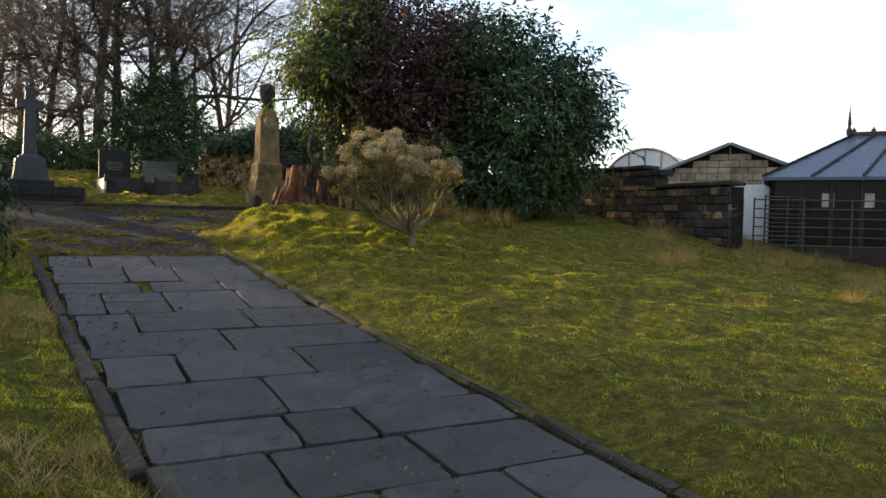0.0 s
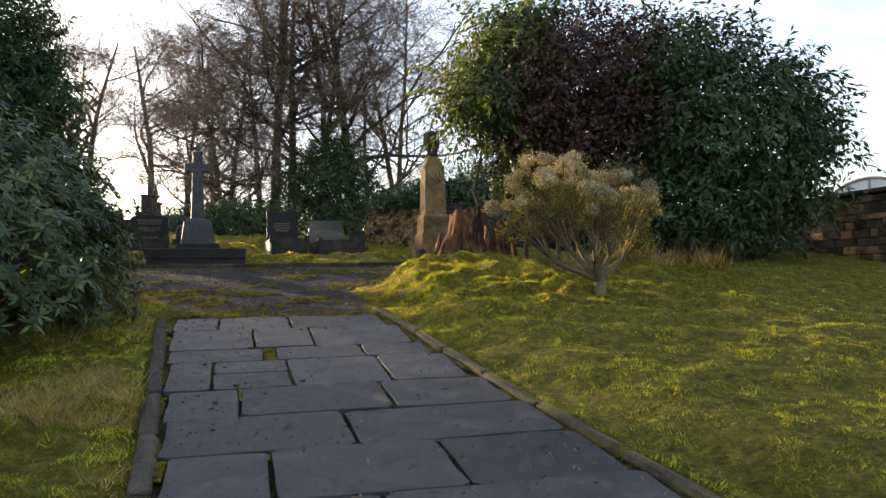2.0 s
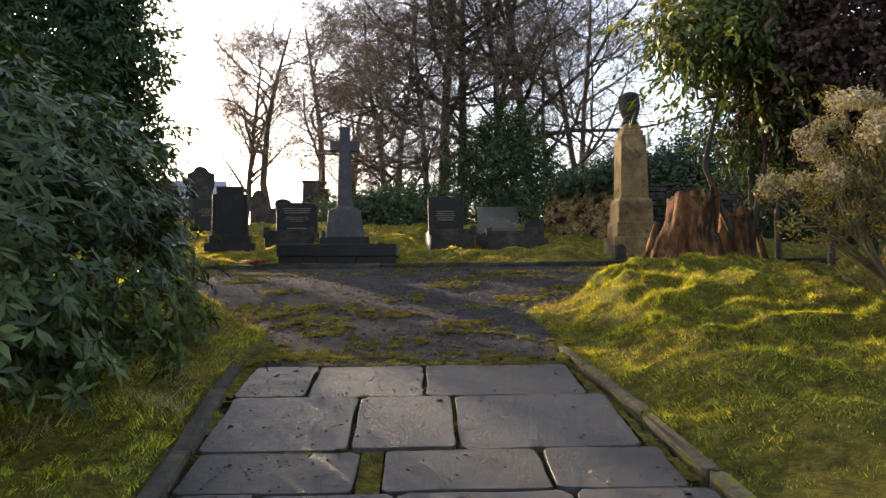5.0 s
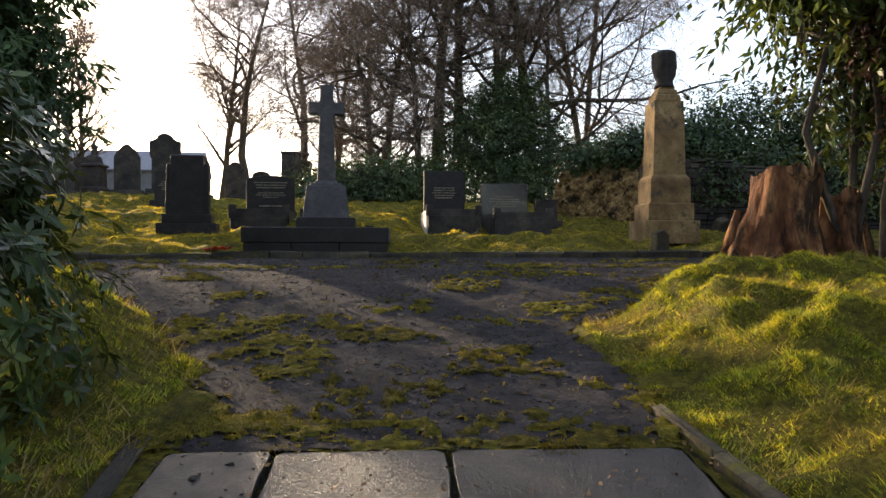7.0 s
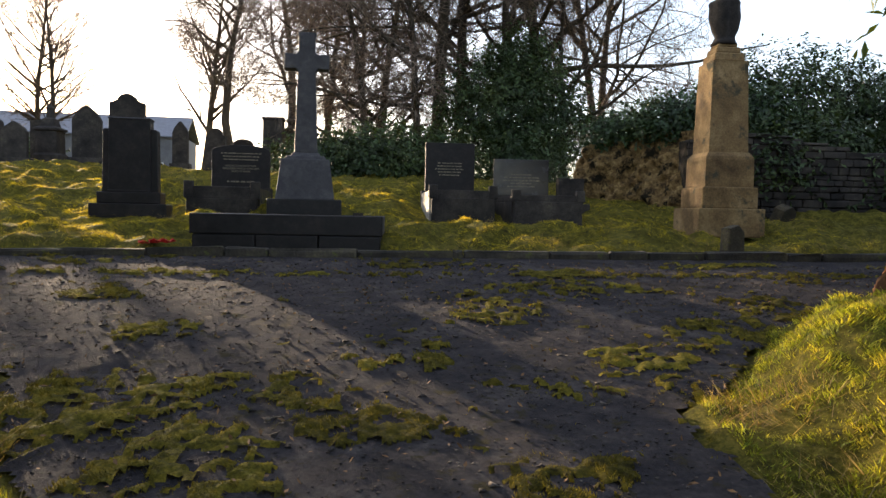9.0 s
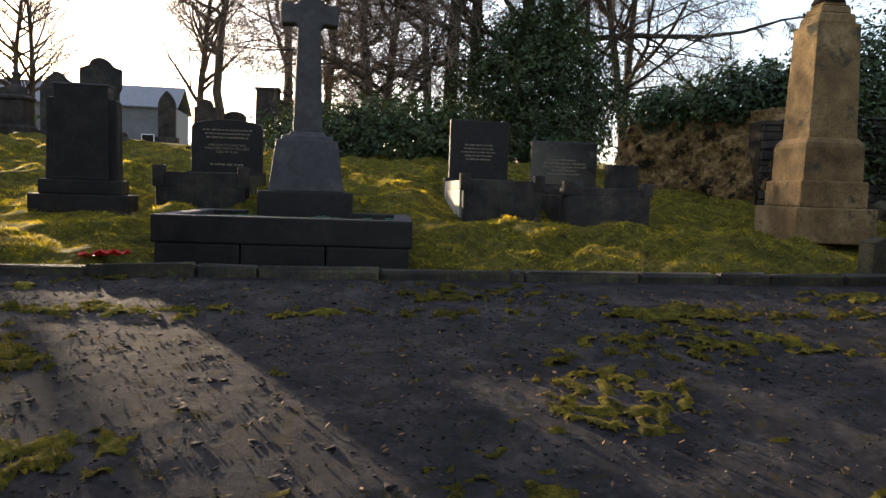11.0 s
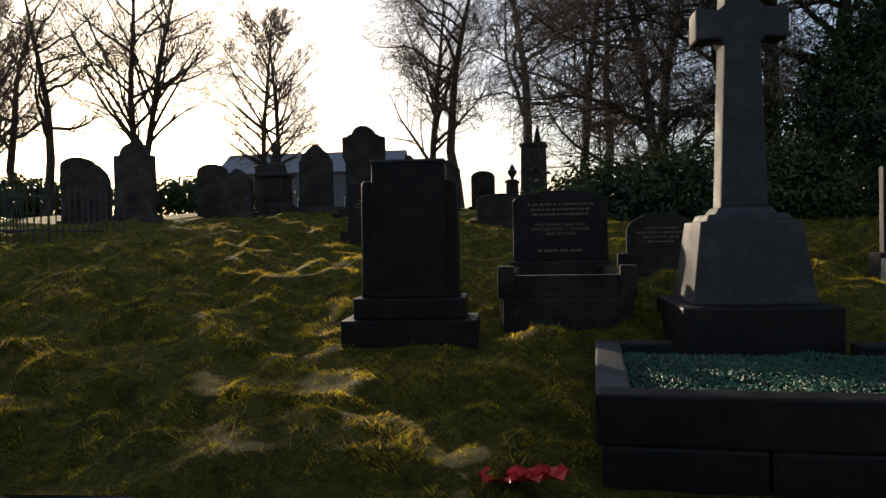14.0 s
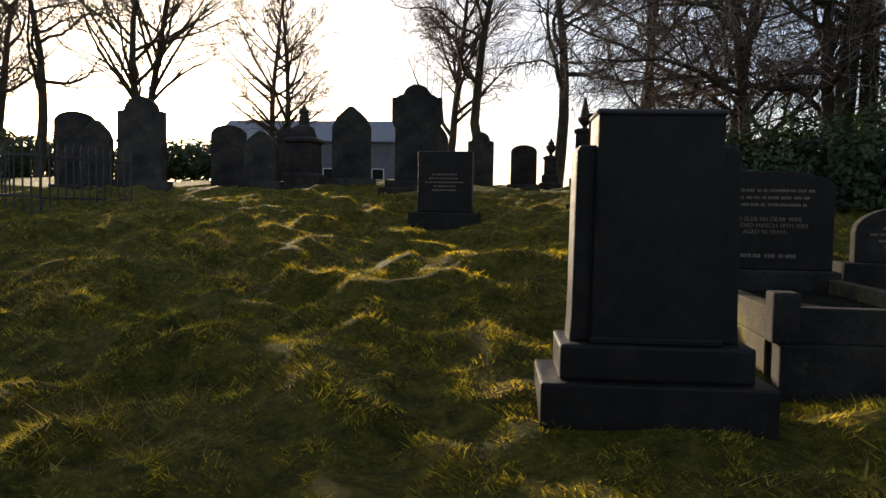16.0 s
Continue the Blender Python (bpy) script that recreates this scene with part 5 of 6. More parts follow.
# ---- bare trees ----
# segments, branches, length ratio, angle, rise or droop, wander, bare share at the foot
BIG = [(9, 17, 0.55, 60, 0.02, 0.06, 0.2), (7, 9, 0.5, 48, 0.03, 0.15, 0.15), (5, 8, 0.5, 44, -0.02, 0.2, 0.12), (2, 6, 0.5, 42, -0.12, 0.24, 0.1), (1, 0, 0.5, 38, -0.2, 0.22, 0)]
GNARLED = [(8, 12, 0.62, 58, 0.03, 0.1, 0.3), (8, 9, 0.55, 52, 0.06, 0.22, 0.15), (5, 8, 0.5, 46, 0.05, 0.24, 0.1), (2, 6, 0.5, 42, 0.05, 0.24, 0.1), (1, 0, 0.5, 36, 0.03, 0.2, 0)]
RISING = [(9, 22, 0.52, 50, 0.03, 0.04, 0.22), (6, 10, 0.5, 38, 0.07, 0.08, 0.15), (3, 6, 0.5, 36, 0.05, 0.13, 0.1), (2, 5, 0.55, 34, 0.03, 0.15, 0.1), (1, 0, 0.5, 30, 0.0, 0.14, 0)]
SLENDER = [(9, 26, 0.46, 50, 0.03, 0.03, 0.2), (5, 7, 0.5, 38, 0.06, 0.08, 0.15), (3, 6, 0.5, 36, 0.05, 0.12, 0.1), (2, 4, 0.55, 34, 0.03, 0.14, 0.1), (1, 0, 0.5, 30, 0.0, 0.14, 0)]
THICKET = [(8, 16, 0.6, 70, 0.02, 0.08, 0.12), (7, 9, 0.5, 50, -0.03, 0.16, 0.1), (3, 7, 0.5, 46, -0.07, 0.2, 0.1), (2, 5, 0.55, 42, -0.12, 0.24, 0.1), (1, 0, 0.55, 38, -0.2, 0.22, 0)]
t_a = bare_tree("bare_tree", 1, 15, 0.23, BIG, "tall leafless deciduous tree with fine drooping twigs", (8.4, 6.2, 7.4), 1, 0.03)
t_b = bare_tree("bare_tree", 2, 14.5, 0.22, BIG, "tall leafless deciduous tree with fine drooping twigs", (8.0, 5.6, 7.2), 2, 0.03)
t_f = bare_tree("bare_tree", 6, 8.5, 0.13, THICKET, "low spreading leafless tree with a tangle of fine drooping twigs", (4.2, 4.4, 4.6))
t_c = bare_tree("bare_tree", 3, 12.5, 0.24, GNARLED, "leafless tree with crooked spreading limbs", (8.2, 4.4, 5.2), thin=0.006)
t_d = bare_tree("bare_tree", 4, 11.5, 0.2, RISING, "leafless tree with a rounded crown of rising twigs", (7.0, 3.5, 5.2), thin=0.006)
t_e = bare_tree("bare_tree", 5, 9.2, 0.16, SLENDER, "slender leafless tree with a narrow feathery crown", (5.6, 2.7, 4.0), thin=0.0065)
t_g = bare_tree("bare_tree", 8, 11.0, 0.24, RISING, "leafless tree with fanned twigs standing against the low sun", (6.6, 4.5, 5.4), 2, thin=0.005)


def stand(ob, x, y, turn, s=1.0, first=False):
    m = pose(x, y, float(ground_z(x, y)) - 0.1, 0, 0, turn) @ Matrix.Scale(s, 4)
    if first:
        ob.matrix_world = m
        return ob
    c = copy_thing(ob, pose(x, y, float(ground_z(x, y)) - 0.1, 0, 0, turn))
    c.scale = (s, s, s)
    return c


for ob in (t_a, t_b, t_c, t_d, t_e, t_f, t_g):
    ob["group"] = "bare trees"
# the wood behind the hollies
stand(t_a, 2.55, 34.0, 0, 1, True)
stand(t_b, 4.3, 34.0, 60, 1, True)
stand(t_a, 3.2, 34.6, 150, 0.95)
stand(t_a, 6.0, 34.2, 250, 1.0)
stand(t_b, 8.3, 36.0, 200, 0.95)
stand(t_f, 0.6, 32.4, 30, 1.0, True)
stand(t_f, 6.4, 32.8, 290, 1.0)
stand(t_f, 0.4, 35.4, 170, 1.25)
stand(t_f, -1.3, 37.0, 250, 1.2)
stand(t_f, 1.9, 32.8, 80, 1.05)
# the far side of the churchyard, from the wood to the low sun
stand(t_c, -3.7, 45.0, 0, 1, True)
stand(t_c, -0.4, 46.0, 130, 0.95)
stand(t_c, -6.9, 48.6, 220, 1.08)
stand(t_d, -9.0, 51.0, 0, 1.05, True)
stand(t_e, -16.3, 50.0, 0, 1.06, True)
stand(t_e, -17.3, 50.3, 140, 1.1)
stand(t_g, -18.7, 42.0, 0, 1, True)
stand(t_c, -24.6, 44.0, 40, 0.95)
stand(t_c, -29.0, 47.5, 300, 1.0)
stand(t_d, -27.0, 42.5, 20, 0.9)
stand(t_c, -32.5, 45.5, 170, 1.05)
stand(t_g, -36.0, 52.0, 90, 1.1)


# ---- buildings beyond ----
def stone_barn(x, y, turn):
    ob = thing_at("barn", x, y, 0.05, turn)
    w, l, e, r = 7.6, 9.0, 3.0, 4.55
    part("wall", slab([(-w / 2, -0.5), (w / 2, -0.5), (w / 2, e), (0, r), (-w / 2, e)], l, 0.02, 0), M_SOIL, ob)
    rr = random.Random(9)
    z = -0.2
    while z < r:
        ch = rr.uniform(0.2, 0.32)
        half = w / 2 if z + ch < e else max(0.0, w / 2 * (r - z - ch) / (r - e))
        s = -half
        while s < half - 0.05:
            ln = min(rr.uniform(0.25, 0.75), half - s)
            part("stone", block(s + 0.008, s + ln - 0.008, -0.04 - rr.uniform(0, 0.02), 0.03, z + 0.008, z + ch - 0.008, bevel=0.01), M_BARN, ob)
            s += ln
        z += ch
    for s in (-1, 1):
        bm = bmesh.new()
        a = math.atan2(r - e, w / 2)
        block(-0.25, math.hypot(w / 2, r - e) + 0.02, -0.25, l + 0.2, 0, 0.12, bevel=0.01, bm=bm)
        bmesh.ops.transform(bm, matrix=Matrix.Translation((s * w / 2, 0, e)) @ Matrix.Scale(-s, 4, (1, 0, 0)) @ Matrix.Rotation(-a, 4, "Y"), verts=bm.verts)
        bmesh.ops.recalc_face_normals(bm, faces=bm.faces)
        part("roof", bm, M_SLATE, ob)
    return tagged(ob, "stone barn with coursed gable and slate roof", "barn")


M_BARN = material("barn_stone", [(0.16, 0.125, 0.08), (0.25, 0.2, 0.13), (0.34, 0.28, 0.19)], 2.0, 35, 0.92, 0.6, 0.01, 0.12, vary=0.3)
stone_barn(22.6, 18.8, -54)


def polytunnel(x, y, turn):
    ob = thing_at("polytunnel", x, y, 2.3, turn)
    w, l, h = 2.3, 16, 2.9
    prof = arc(0, 0.3, w, h - 0.3, 0, 180, 18)
    vs, fs = [], []
    for yy in (0, l):
        vs += [(px, yy, pz) for px, pz in prof]
    n = len(prof)
    for i in range(n - 1):
        fs.append((i, i + 1, n + i + 1, n + i))
    mesh_object("cover", vs, fs, M_POLY, ob, smooth_faces=True)
    mesh_object("end_sheet", [(px, 0.01, pz) for px, pz in prof], [tuple(range(n))], M_POLY, ob)
    for px in (-1.5, -0.75, 0, 0.75, 1.5):
        hz = 0.3 + (h - 0.3) * math.sqrt(max(0, 1 - (px / w) ** 2))
        part("upright", block(px - 0.04, px + 0.04, -0.06, 0.0, -0.5, hz, bevel=0), M_STEEL, ob)
    vs, fs = [], []
    tube([Vector((px, -0.02, pz)) for px, pz in prof], [0.06] * n, 6, vs, fs)
    mesh_object("hoop", vs, fs, M_STEEL, ob, smooth_faces=True)
    return tagged(ob, "pale plastic polytunnel behind the yard wall", "polytunnel")


polytunnel(25.2, 25.8, -60)


def conservatory(x, y, turn):
    ob = thing_at("conservatory", x, y, 0.75, turn)
    w, l, e, r = 4.4, 6.5, 1.95, 3.1
    for sx, sy, ww, rot in ((0, 0, w, 0), (-w / 2, l / 2, l, 90), (w / 2, l / 2, l, 90), (0, l, w, 0)):
        bm = block(-ww / 2, ww / 2, -0.05, 0.05, -0.6, 0.45, bevel=0.01)
        bmesh.ops.transform(bm, matrix=pose(sx, sy, 0, 0, 0, rot), verts=bm.verts)
        part("dwarf_wall", bm, M_TIMBER, ob)
        n = int(ww / 0.55)
        for k in range(n + 1):
            bm = block(-ww / 2 + k * ww / n - 0.045, -ww / 2 + k * ww / n + 0.045, -0.045, 0.045, 0.45, e, bevel=0.008)
            bmesh.ops.transform(bm, matrix=pose(sx, sy, 0, 0, 0, rot), verts=bm.verts)
            part("mullion", bm, M_TIMBER, ob)
        for k in range(n):
            bm = block(-ww / 2 + k * ww / n + 0.05, -ww / 2 + (k + 1) * ww / n - 0.05, -0.008, 0.008, 0.45, e, bevel=0)
            bmesh.ops.transform(bm, matrix=pose(sx, sy, 0, 0, 0, rot), verts=bm.verts)
            part("pane", bm, M_PANE, ob)
    a, b = w / 2 + 0.2, 0.2
    corners = [(-a, -b, e), (a, -b, e), (a, l + b, e), (-a, l + b, e)]
    ridge = [(0, 1.6, r), (0, l - 1.6, r)]
    for f in (((-a, -b, e), (a, -b, e), ridge[0]), ((a, -b, e), (a, l + b, e), ridge[1], ridge[0]), ((a, l + b, e), (-a, l + b, e), ridge[1]), ((-a, l + b, e), (-a, -b, e), ridge[0], ridge[1])):
        low = [(px, py, pz - 0.07) for px, py, pz in f]
        k = len(f)
        fs = [tuple(range(k)), tuple(range(2 * k - 1, k - 1, -1))] + [(i, k + i, k + (i + 1) % k, (i + 1) % k) for i in range(k)]
        mesh_object("roof_slope", list(f) + low, fs, M_GLASSROOF, ob)
        p0, p1 = Vector(f[0]), Vector(f[1])
        tops = [Vector(q) for q in f[2:]][::-1]
        nbar = 7
        for i in range(nbar + 1):
            s = i / nbar
            q0 = p0.lerp(p1, s)
            q1 = tops[0].lerp(tops[-1], s)
            vs, gs = [], []
            tube([q0 + Vector((0, 0, 0.03)), q1 + Vector((0, 0, 0.03))], [0.03, 0.03], 4, vs, gs)
            mesh_object("glazing_bar", vs, gs, M_TIMBER, ob)
    for v in (1.12, 1.88):
        part("notice", block(w / 2 + 0.012, w / 2 + 0.02, v - 0.12, v + 0.12, 1.3, 1.6, bevel=0), M_PALE, ob, "white paper notice behind the glass")
    part("ridge_crest", block(-0.05, 0.05, 1.5, l - 1.5, r - 0.02, r + 0.08, bevel=0.01), M_RIDGE, ob, "terracotta ridge cresting")
    for k in range(9):
        yy = 1.6 + k * (l - 3.2) / 8
        part("crest_finial", turned([(0.045, r + 0.07), (0.055, r + 0.12), (0.02, r + 0.16), (0.01, r + 0.19)], 8, None, 0, yy), M_RIDGE, ob)
    part("finial", turned([(0.06, r), (0.07, r + 0.12), (0.03, r + 0.2), (0.045, r + 0.28), (0.012, r + 0.62), (0.003, r + 0.7)], 10, None, 0, 1.5), M_IRON, ob)
    part("eaves_beam", block(-a + 0.1, a - 0.1, -b + 0.02, -b + 0.12, e - 0.16, e - 0.06, bevel=0.01), M_TIMBER, ob)
    return tagged(ob, "dark timber conservatory with blue-grey hipped roof", "conservatory")


M_RIDGE = material("terracotta", [(0.06, 0.034, 0.026), (0.1, 0.05, 0.036)], 4, 40, 0.8, 0.3, 0.004, 0.2)
conservatory(16.5, 12.2, -147)
board = tagged(thing_at("door_panel", 14.75, 11.6, 1.15, -52), "plain white painted yard door", "door")
part("leaf", block(-0.4, 0.35, -0.03, 0.03, -0.4, 1.42, bevel=0.008), M_WHITE, board)


def field_gate(x, y, turn, w=2.7):
    ob = thing_at("metal_gate", x, y, None, turn, 0.0)
    for k in range(6):
        vs, fs = [], []
        z = 0.18 + k * 0.19
        tube([Vector((0, 0, z)), Vector((w, 0, z))], [0.015, 0.015], 8, vs, fs)
        mesh_object("rail", vs, fs, M_IRON, ob, smooth_faces=True)
    for s in (0, w * 0.36, w * 0.7, w):
        vs, fs = [], []
        tube([Vector((s, 0, -0.05)), Vector((s, 0, 1.17))], [0.019, 0.019], 8, vs, fs)
        mesh_object("stile", vs, fs, M_IRON, ob, smooth_faces=True)
    return tagged(ob, "dark tubular steel field gate, closed", "gate")


field_gate(13.42, 10.5, -42)
field_gate(14.1, 10.75, -20, 1.5)


def long_house(x, y, turn):
    ob = thing_at("house", x, y, None, turn, 0.5)
    w, e, r, d = 18.5, 5.6, 7.9, 8.0
    part("wall", block(-w / 2, w / 2, 0, d, -0.5, e, bevel=0.02), M_RENDER, ob)
    for s, y0, y1 in ((1, -0.4, d / 2), (-1, d + 0.4, d / 2)):
        z0 = e - 0.1
        vs = [(-w / 2 - 0.3, y0, z0), (w / 2 + 0.3, y0, z0), (w / 2 + 0.3, y1, r), (-w / 2 - 0.3, y1, r)]
        vs += [(a, b, c + 0.12) for a, b, c in vs]
        mesh_object("roof", vs, [(0, 1, 2, 3), (7, 6, 5, 4), (0, 4, 5, 1), (1, 5, 6, 2), (2, 6, 7, 3), (3, 7, 4, 0)], M_SLATE, ob)
    for k in range(7):
        xx = -w / 2 + 1.6 + k * 2.4
        win = part("window", block(xx - 0.6, xx + 0.6, -0.05, 0.0, 1.9, 3.0, bevel=0.01), M_WHITE, ob, "white window frame")
        part("pane", block(xx - 0.53, xx + 0.53, -0.062, -0.052, 1.97, 2.93, bevel=0), M_PANE, win)
    return tagged(ob, "long low grey house with slate roof on the skyline", "house")


long_house(-29.3, 86, 6)


# ---- grass ----
def blades(name, x, y, height, width, mat, seed, label, lean=0.5, z_off=0.0, zfun=ground_z, cat="grass"):
    """Grass as thin leaning blades, in one mesh of stuff."""
    rng = np.random.default_rng(seed)
    n = len(x)
    clump = value_noise(x, y, 0.11, seed + 50) * 0.6 + value_noise(x, y, 0.3, seed + 51) * 0.4
    h = height * rng.uniform(0.5, 1.35, n) * (0.2 + 1.15 * smooth(0.2, 0.85, clump))
    a = rng.uniform(0, 2 * np.pi, n)
    b = value_noise(x, y, 0.16, seed + 52) * 4 * np.pi + rng.normal(0, 0.75, n)
    ln = lean * rng.uniform(0.3, 1.4, n) * h
    base = np.stack([x, y, zfun(x, y) + z_off - 0.01], 1)
    side = np.stack([np.cos(a), np.sin(a), np.zeros(n)], 1) * (width * rng.uniform(0.6, 1.3, n))[:, None]
    tilt = np.stack([np.cos(b), np.sin(b), np.zeros(n)], 1)
    tip = base + tilt * ln[:, None] + np.array([0, 0, 1.0]) * (h * np.sqrt(np.clip(1 - (lean * 0.6) ** 2, 0.3, 1)))[:, None]
    v = np.stack([base - side, base + side, tip], 1).reshape(-1, 3)
    t = np.arange(3 * n).reshape(-1, 3)
    ob = new(name, array_mesh(name, v, t, mat))
    return tagged(ob, label, cat, kind="stuff")


rng = np.random.default_rng(99)


def scatter(n, x0, x1, y0, y1, keep, dense=None):
    x, y = rng.uniform(x0, x1, n), rng.uniform(y0, y1, n)
    k = keep(x, y)
    if dense is not None:
        k &= rng.random(n) < dense(x, y)
    return x[k], y[k]


def in_plot(x, y):
    return (x > PLOT_X0 - 0.02) & (x < PLOT_X1 + 0.02) & (y > PLOT_Y0 - 0.02) & (y < PLOT_Y1 + 0.02)


def lawn_side(x, y):
    return (x > path_right(y) + 0.2) & (paved(x, y) < -0.02) & (y < kerb_y(x) - 0.15)


def verge_side(x, y):
    return (x < path_left(y) - 0.08) & (paved(x, y) < -0.02) & (y < kerb_y(x) - 0.15)


def graves(x, y):
    ok = (y > kerb_y(x) + 0.05) & ~in_plot(x, y)
    for x0, x1, y0, y1 in GRAVE_BEDS:
        ok &= ~((x > x0) & (x < x1) & (y > y0) & (y < y1))
    return ok


near = lambda x, y: np.clip(1.35 - np.hypot(x - 4.5, y - 6) / 9.5, 0.16, 1)
x, y = scatter(430000, 2.7, 13, 1.0, 16.4, lawn_side, near)
blades("lawn_grass", x, y, 0.034, 0.0042, M_LAWN, 1, "short mossy yellow-green lawn grass", 0.8)
x, y = scatter(330000, 2.6, 7.5, 9.8, 17.2, lawn_side, lambda x, y: np.exp(-((x - 3.9) / 1.9) ** 2 - ((y - 13.2) / 2.6) ** 2))
blades("mound_grass", x, y, 0.05, 0.0036, M_LAWN, 2, "longer tufted grass on the mound", 1.0)
x, y = scatter(26000, 2.8, 7.0, 10.5, 16.5, lawn_side, lambda x, y: smooth(0.55, 0.8, value_noise(x, y, 0.4, 37)))
blades("dry_mound_grass", x, y, 0.11, 0.0034, M_STRAW, 11, "tufts of dead straw-coloured grass on the mound", 1.1)
x, y = scatter(300000, -4.5, 0.8, 2.5, 17.2, verge_side, lambda x, y: np.clip(1.2 - np.abs(x) / 4.5, 0.1, 1))
blades("verge_grass", x, y, 0.05, 0.0042, M_LAWN, 3, "rough damp verge grass beside the walk", 0.9)
x, y = scatter(120000, -3.5, 0.8, 3, 15, verge_side, lambda x, y: smooth(0.42, 0.7, value_noise(x, y, 0.6, 31)) * np.clip(1.1 - np.abs(x) / 3.5, 0, 1) * (1 - 0.8 * smooth(9.5, 11.5, y)))
blades("dry_verge_grass", x, y, 0.17, 0.0042, M_STRAW, 4, "straw-coloured dead grass on the verge", 1.1)
x, y = scatter(1050000, -12, 8, 18.2, 31, graves, lambda x, y: np.clip(1.15 - np.hypot(x + 1.5, y - 19) / 11, 0.12, 1))
blades("churchyard_grass", x, y, 0.046, 0.0032, M_ROUGH, 5, "rough hummocky grass between the graves", 1.2)
x, y = scatter(60000, -10, 8, 18.3, 28, graves, lambda x, y: smooth(0.58, 0.8, value_noise(x, y, 0.5, 33)))
blades("dry_churchyard_grass", x, y, 0.12, 0.003, M_STRAW, 6, "tufts of dead straw-coloured grass between the graves", 1.1)
x, y = scatter(60000, 8.5, 14.6, 6.8, 12.5, lawn_side, lambda x, y: smooth(0.5, 0.75, value_noise(x, y, 0.7, 34)) * smooth(9.5, 11.5, x - (y - 10) * 0.3))
blades("dry_wall_grass", x, y, 0.26, 0.004, M_STRAW, 7, "tall dead grass tufts along the foot of the wall", 0.8)
x, y = scatter(5000, 6.2, 9.6, 12.6, 14.6, lawn_side, lambda x, y: smooth(0.45, 0.7, value_noise(x, y, 0.45, 36)))
blades("dead_fronds", x, y, 0.4, 0.012, M_STRAW, 10, "pale dead fronds under the evergreen trees", 0.9)
# moss on the lane and in the joints of the walk
def moss_mask(x, y):
    patch = 0.24 * smooth(0.42, 0.78, value_noise(x, y * 1.6, 0.75, 41)) + 0.12 * value_noise(x, y, 0.25, 42)
    tuft = 0.3 * value_noise(x, y, 0.1, 44) + 0.34 * value_noise(x, y, 0.052, 49)
    strip = 0.24 * np.exp(-((y - 12.02) / 0.26) ** 2) + 0.24 * np.exp(-((y - kerb_y(x) + 1.0) / 0.14) ** 2) + 0.1 * np.exp(-(np.maximum(paved(x, y), 0) / 0.15) ** 2)
    return patch + tuft + strip - 0.582


def moss_z(x, y):
    m = np.clip(moss_mask(x, y), 0, 0.2)
    return lane_z(x, y) - 0.004 + 0.016 * smooth(0.0, 0.1, m) + 0.014 * value_noise(x, y, 0.04, 45) * smooth(0, 0.06, m)


v, q = sheet(np.arange(-4, 7, 0.022), np.arange(11.72, 18.2, 0.022), moss_z, lambda X, Y: (moss_mask(X, Y) > -0.015) & (paved(X, Y) > -0.05))
tagged(new("moss_carpet", array_mesh("moss_carpet", v, q, M_MOSS, True)), "ragged cushions of yellow-green moss on the lane", "moss", kind="stuff")
x, y = scatter(420000, -5, 8, 11.6, 18.2, lambda x, y: (paved(x, y) > -0.12) & (moss_mask(x, y) > 0.0))
blades("lane_moss", x, y, 0.017, 0.0028, M_MOSS, 8, "fine tips of moss and grass on the lane", 0.7, 0.01, moss_z, "moss")
# grit and broken bits
n = 45000
x, y = rng.uniform(-4.5, 7.5, n), rng.uniform(4.5, 18.15, n)
k = (paved(x, y) > 0.02) | ((y < 11.8) & (x > path_left(y)) & (x < path_right(y)) & (rng.random(n) < np.where((y > 7) & (x < 1.3), 0.3, 0.06)))
x, y = x[k], y[k]
n = len(x)
tet = np.array([[1, 1, 1], [-1, -1, 1], [-1, 1, -1], [1, -1, -1]]) * 0.0075
rot, _ = np.linalg.qr(rng.normal(0, 1, (n, 3, 3)))
size = rng.uniform(0.35, 1.1, n) * np.where(rng.random(n) < 0.035, 2.6, 1.0)
pts = np.stack([x, y, np.where(y < 11.8, base_z(y) + 0.018, lane_z(x, y) + 0.003)], 1)
vv = (pts[:, None] + np.einsum("kj,nij->nki", tet, rot) * size[:, None, None] * np.array([1, 1, 0.35])).reshape(-1, 3)
tt = (np.arange(n)[:, None, None] * 4 + np.array([[0, 1, 2], [0, 3, 1], [0, 2, 3], [1, 3, 2]])[None]).reshape(-1, 3)
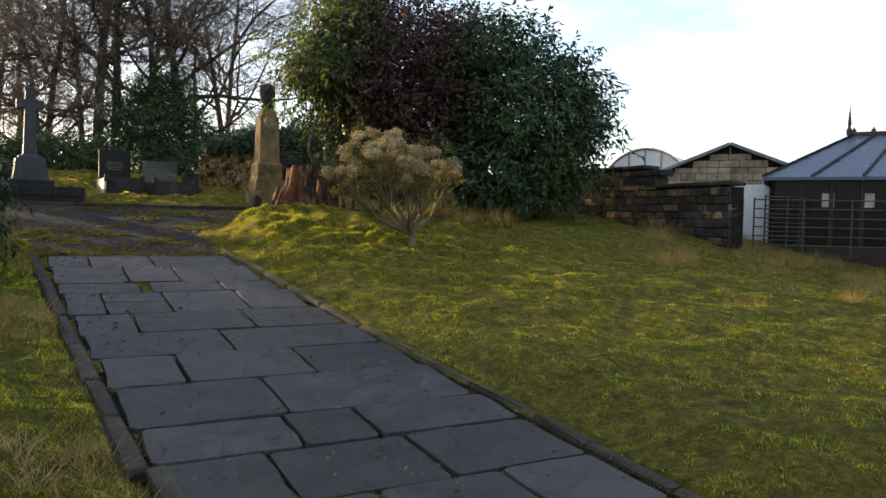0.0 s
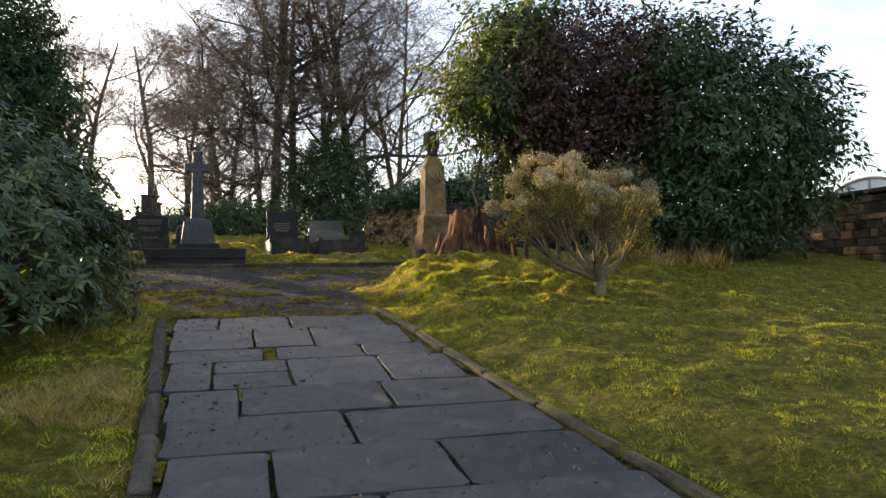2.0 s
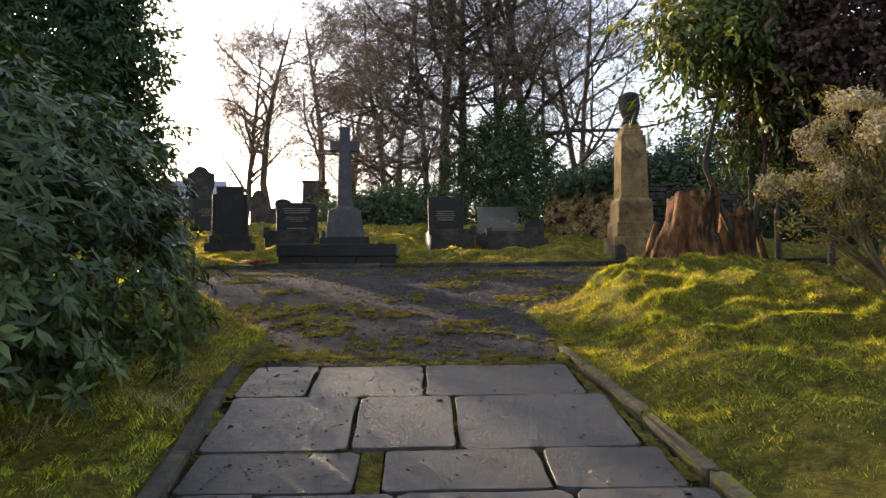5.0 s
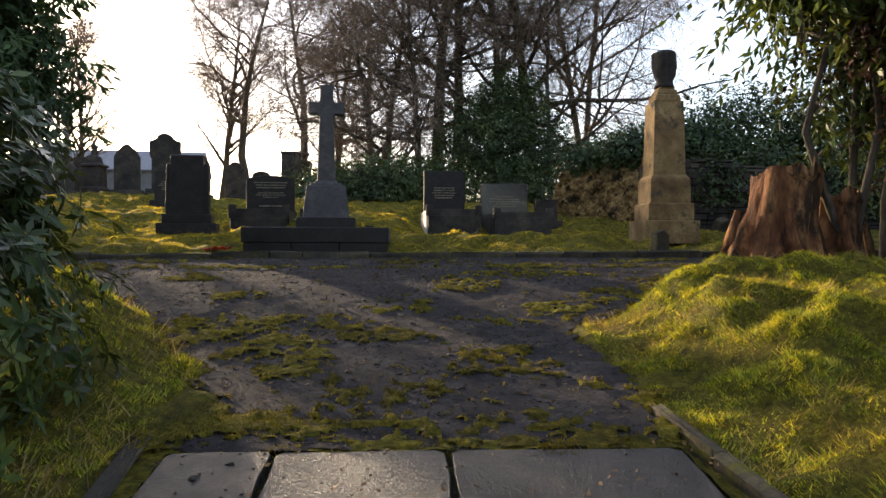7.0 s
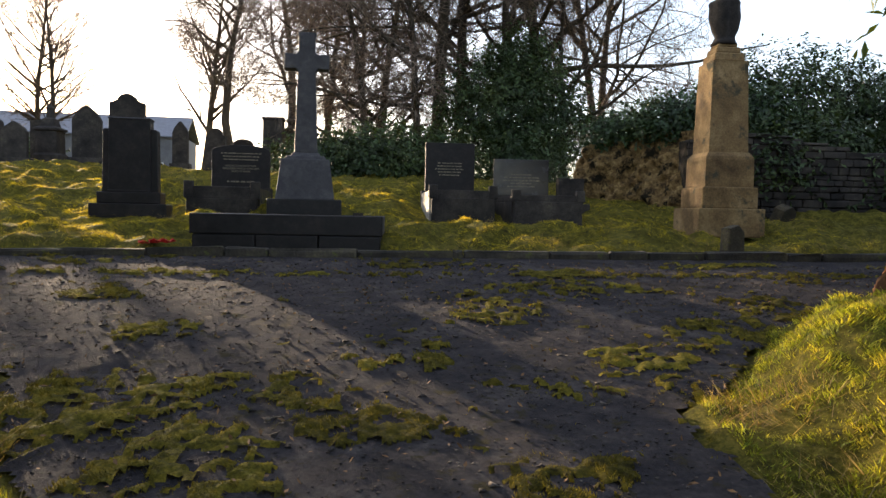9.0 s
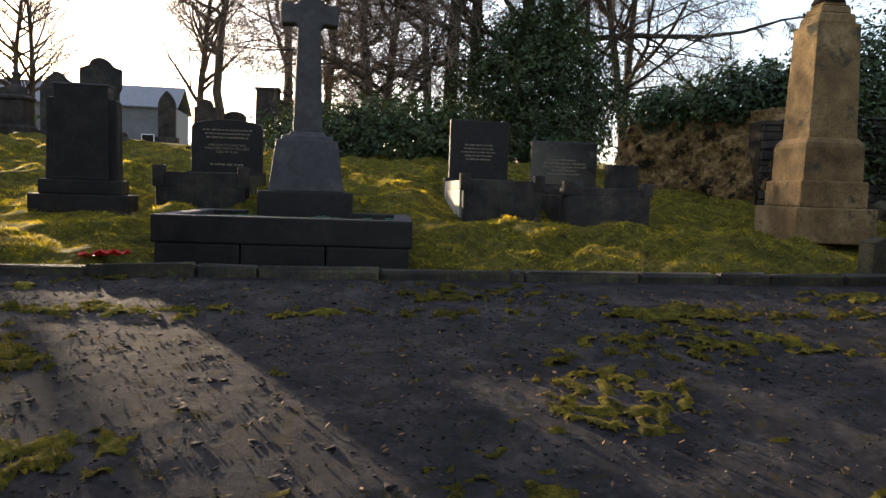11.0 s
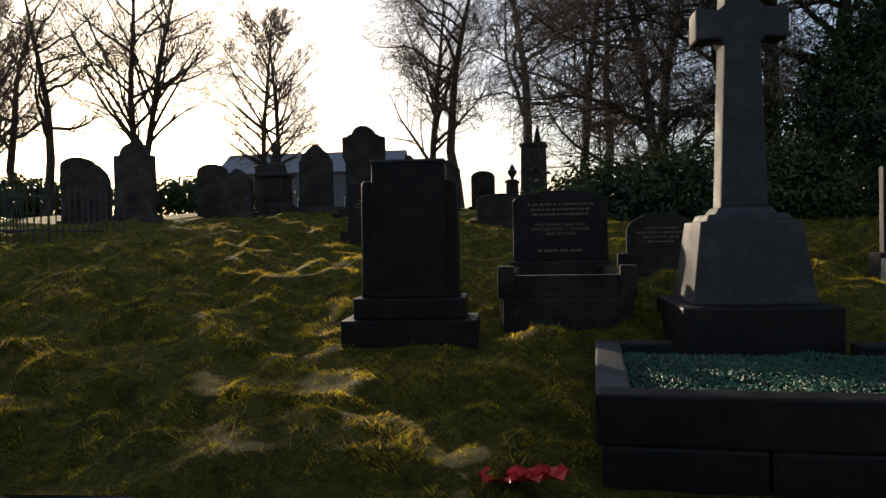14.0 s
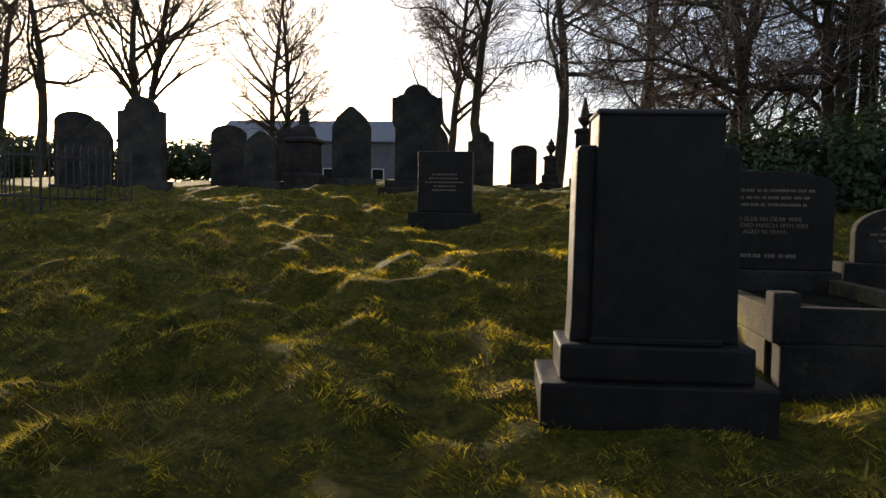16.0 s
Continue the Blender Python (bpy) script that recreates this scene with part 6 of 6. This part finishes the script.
tagged(new("grit", array_mesh("grit", vv, tt, M_GRIT)), "dark crumbs of soil and grit on lane and flags", "gravel", kind="stuff")


def in_joint(x, y):
    ok = (x > path_left(y) - 0.05) & (x < path_right(y) + 0.08) & (y < 11.9) & (y > 2.5)
    inside = np.zeros(len(x), bool)
    for y0, y1, xs in FLAG_ROWS:
        for a, b in zip(xs, xs[1:]):
            if b - a > 0.14:
                inside |= (x > a + 0.016) & (x < b - 0.016) & (y > y0 + 0.016) & (y < y1 - 0.016)
    return ok & ~inside


x, y = scatter(260000, 0, 3.6, 2.5, 11.9, in_joint, lambda x, y: 0.08 + smooth(0.5, 0.75, value_noise(x, y, 0.5, 43)) * (0.25 + 0.75 * smooth(7.5, 9.5, y)))
blades("joint_moss", x, y, 0.026, 0.003, M_MOSS, 9, "moss and fine grass in the joints of the flags", 0.7, 0.02, bed_z, "moss")
v, q = sheet(np.arange(0, 3.6, 0.02), np.arange(6.5, 11.85, 0.02), lambda X, Y: bed_z(X, Y) + 0.012 + 0.026 * value_noise(X, Y, 0.07, 46),
             lambda X, Y: in_joint(X.ravel(), Y.ravel()).reshape(X.shape) & (value_noise(X, Y, 0.35, 43) + np.exp(-((X - 1.25) / 0.12) ** 2 - ((Y - 9.66) / 0.4) ** 4) + 0.3 * value_noise(X, Y, 0.09, 47) + 0.3 * smooth(7, 10.5, Y) > 0.72))
tagged(new("joint_moss_carpet", array_mesh("joint_moss_carpet", v, q, M_MOSS, True)), "bright moss filling the joints between flags", "moss", kind="stuff")
# fallen leaves, twigs and droppings
n = 7000
x, y = rng.uniform(-3.5, 7, n), rng.uniform(3.5, 18.1, n)
k = (paved(x, y) > 0.0) | ((x > path_left(y)) & (x < path_right(y) + 0.15) & (y < 11.9))
x, y = x[k], y[k]
nl = np.zeros((len(x), 3))
nl[:, 2] = 1
me = leaf_mesh("litter", np.stack([x, y, base_z(y) + 0.024], 1), nl, 0.036, 0.016, M_LEAF, rng, 0.15)
tagged(new("leaf_litter", me), "scattered brown leaf litter on flags and tarmac", "leaves", kind="stuff")
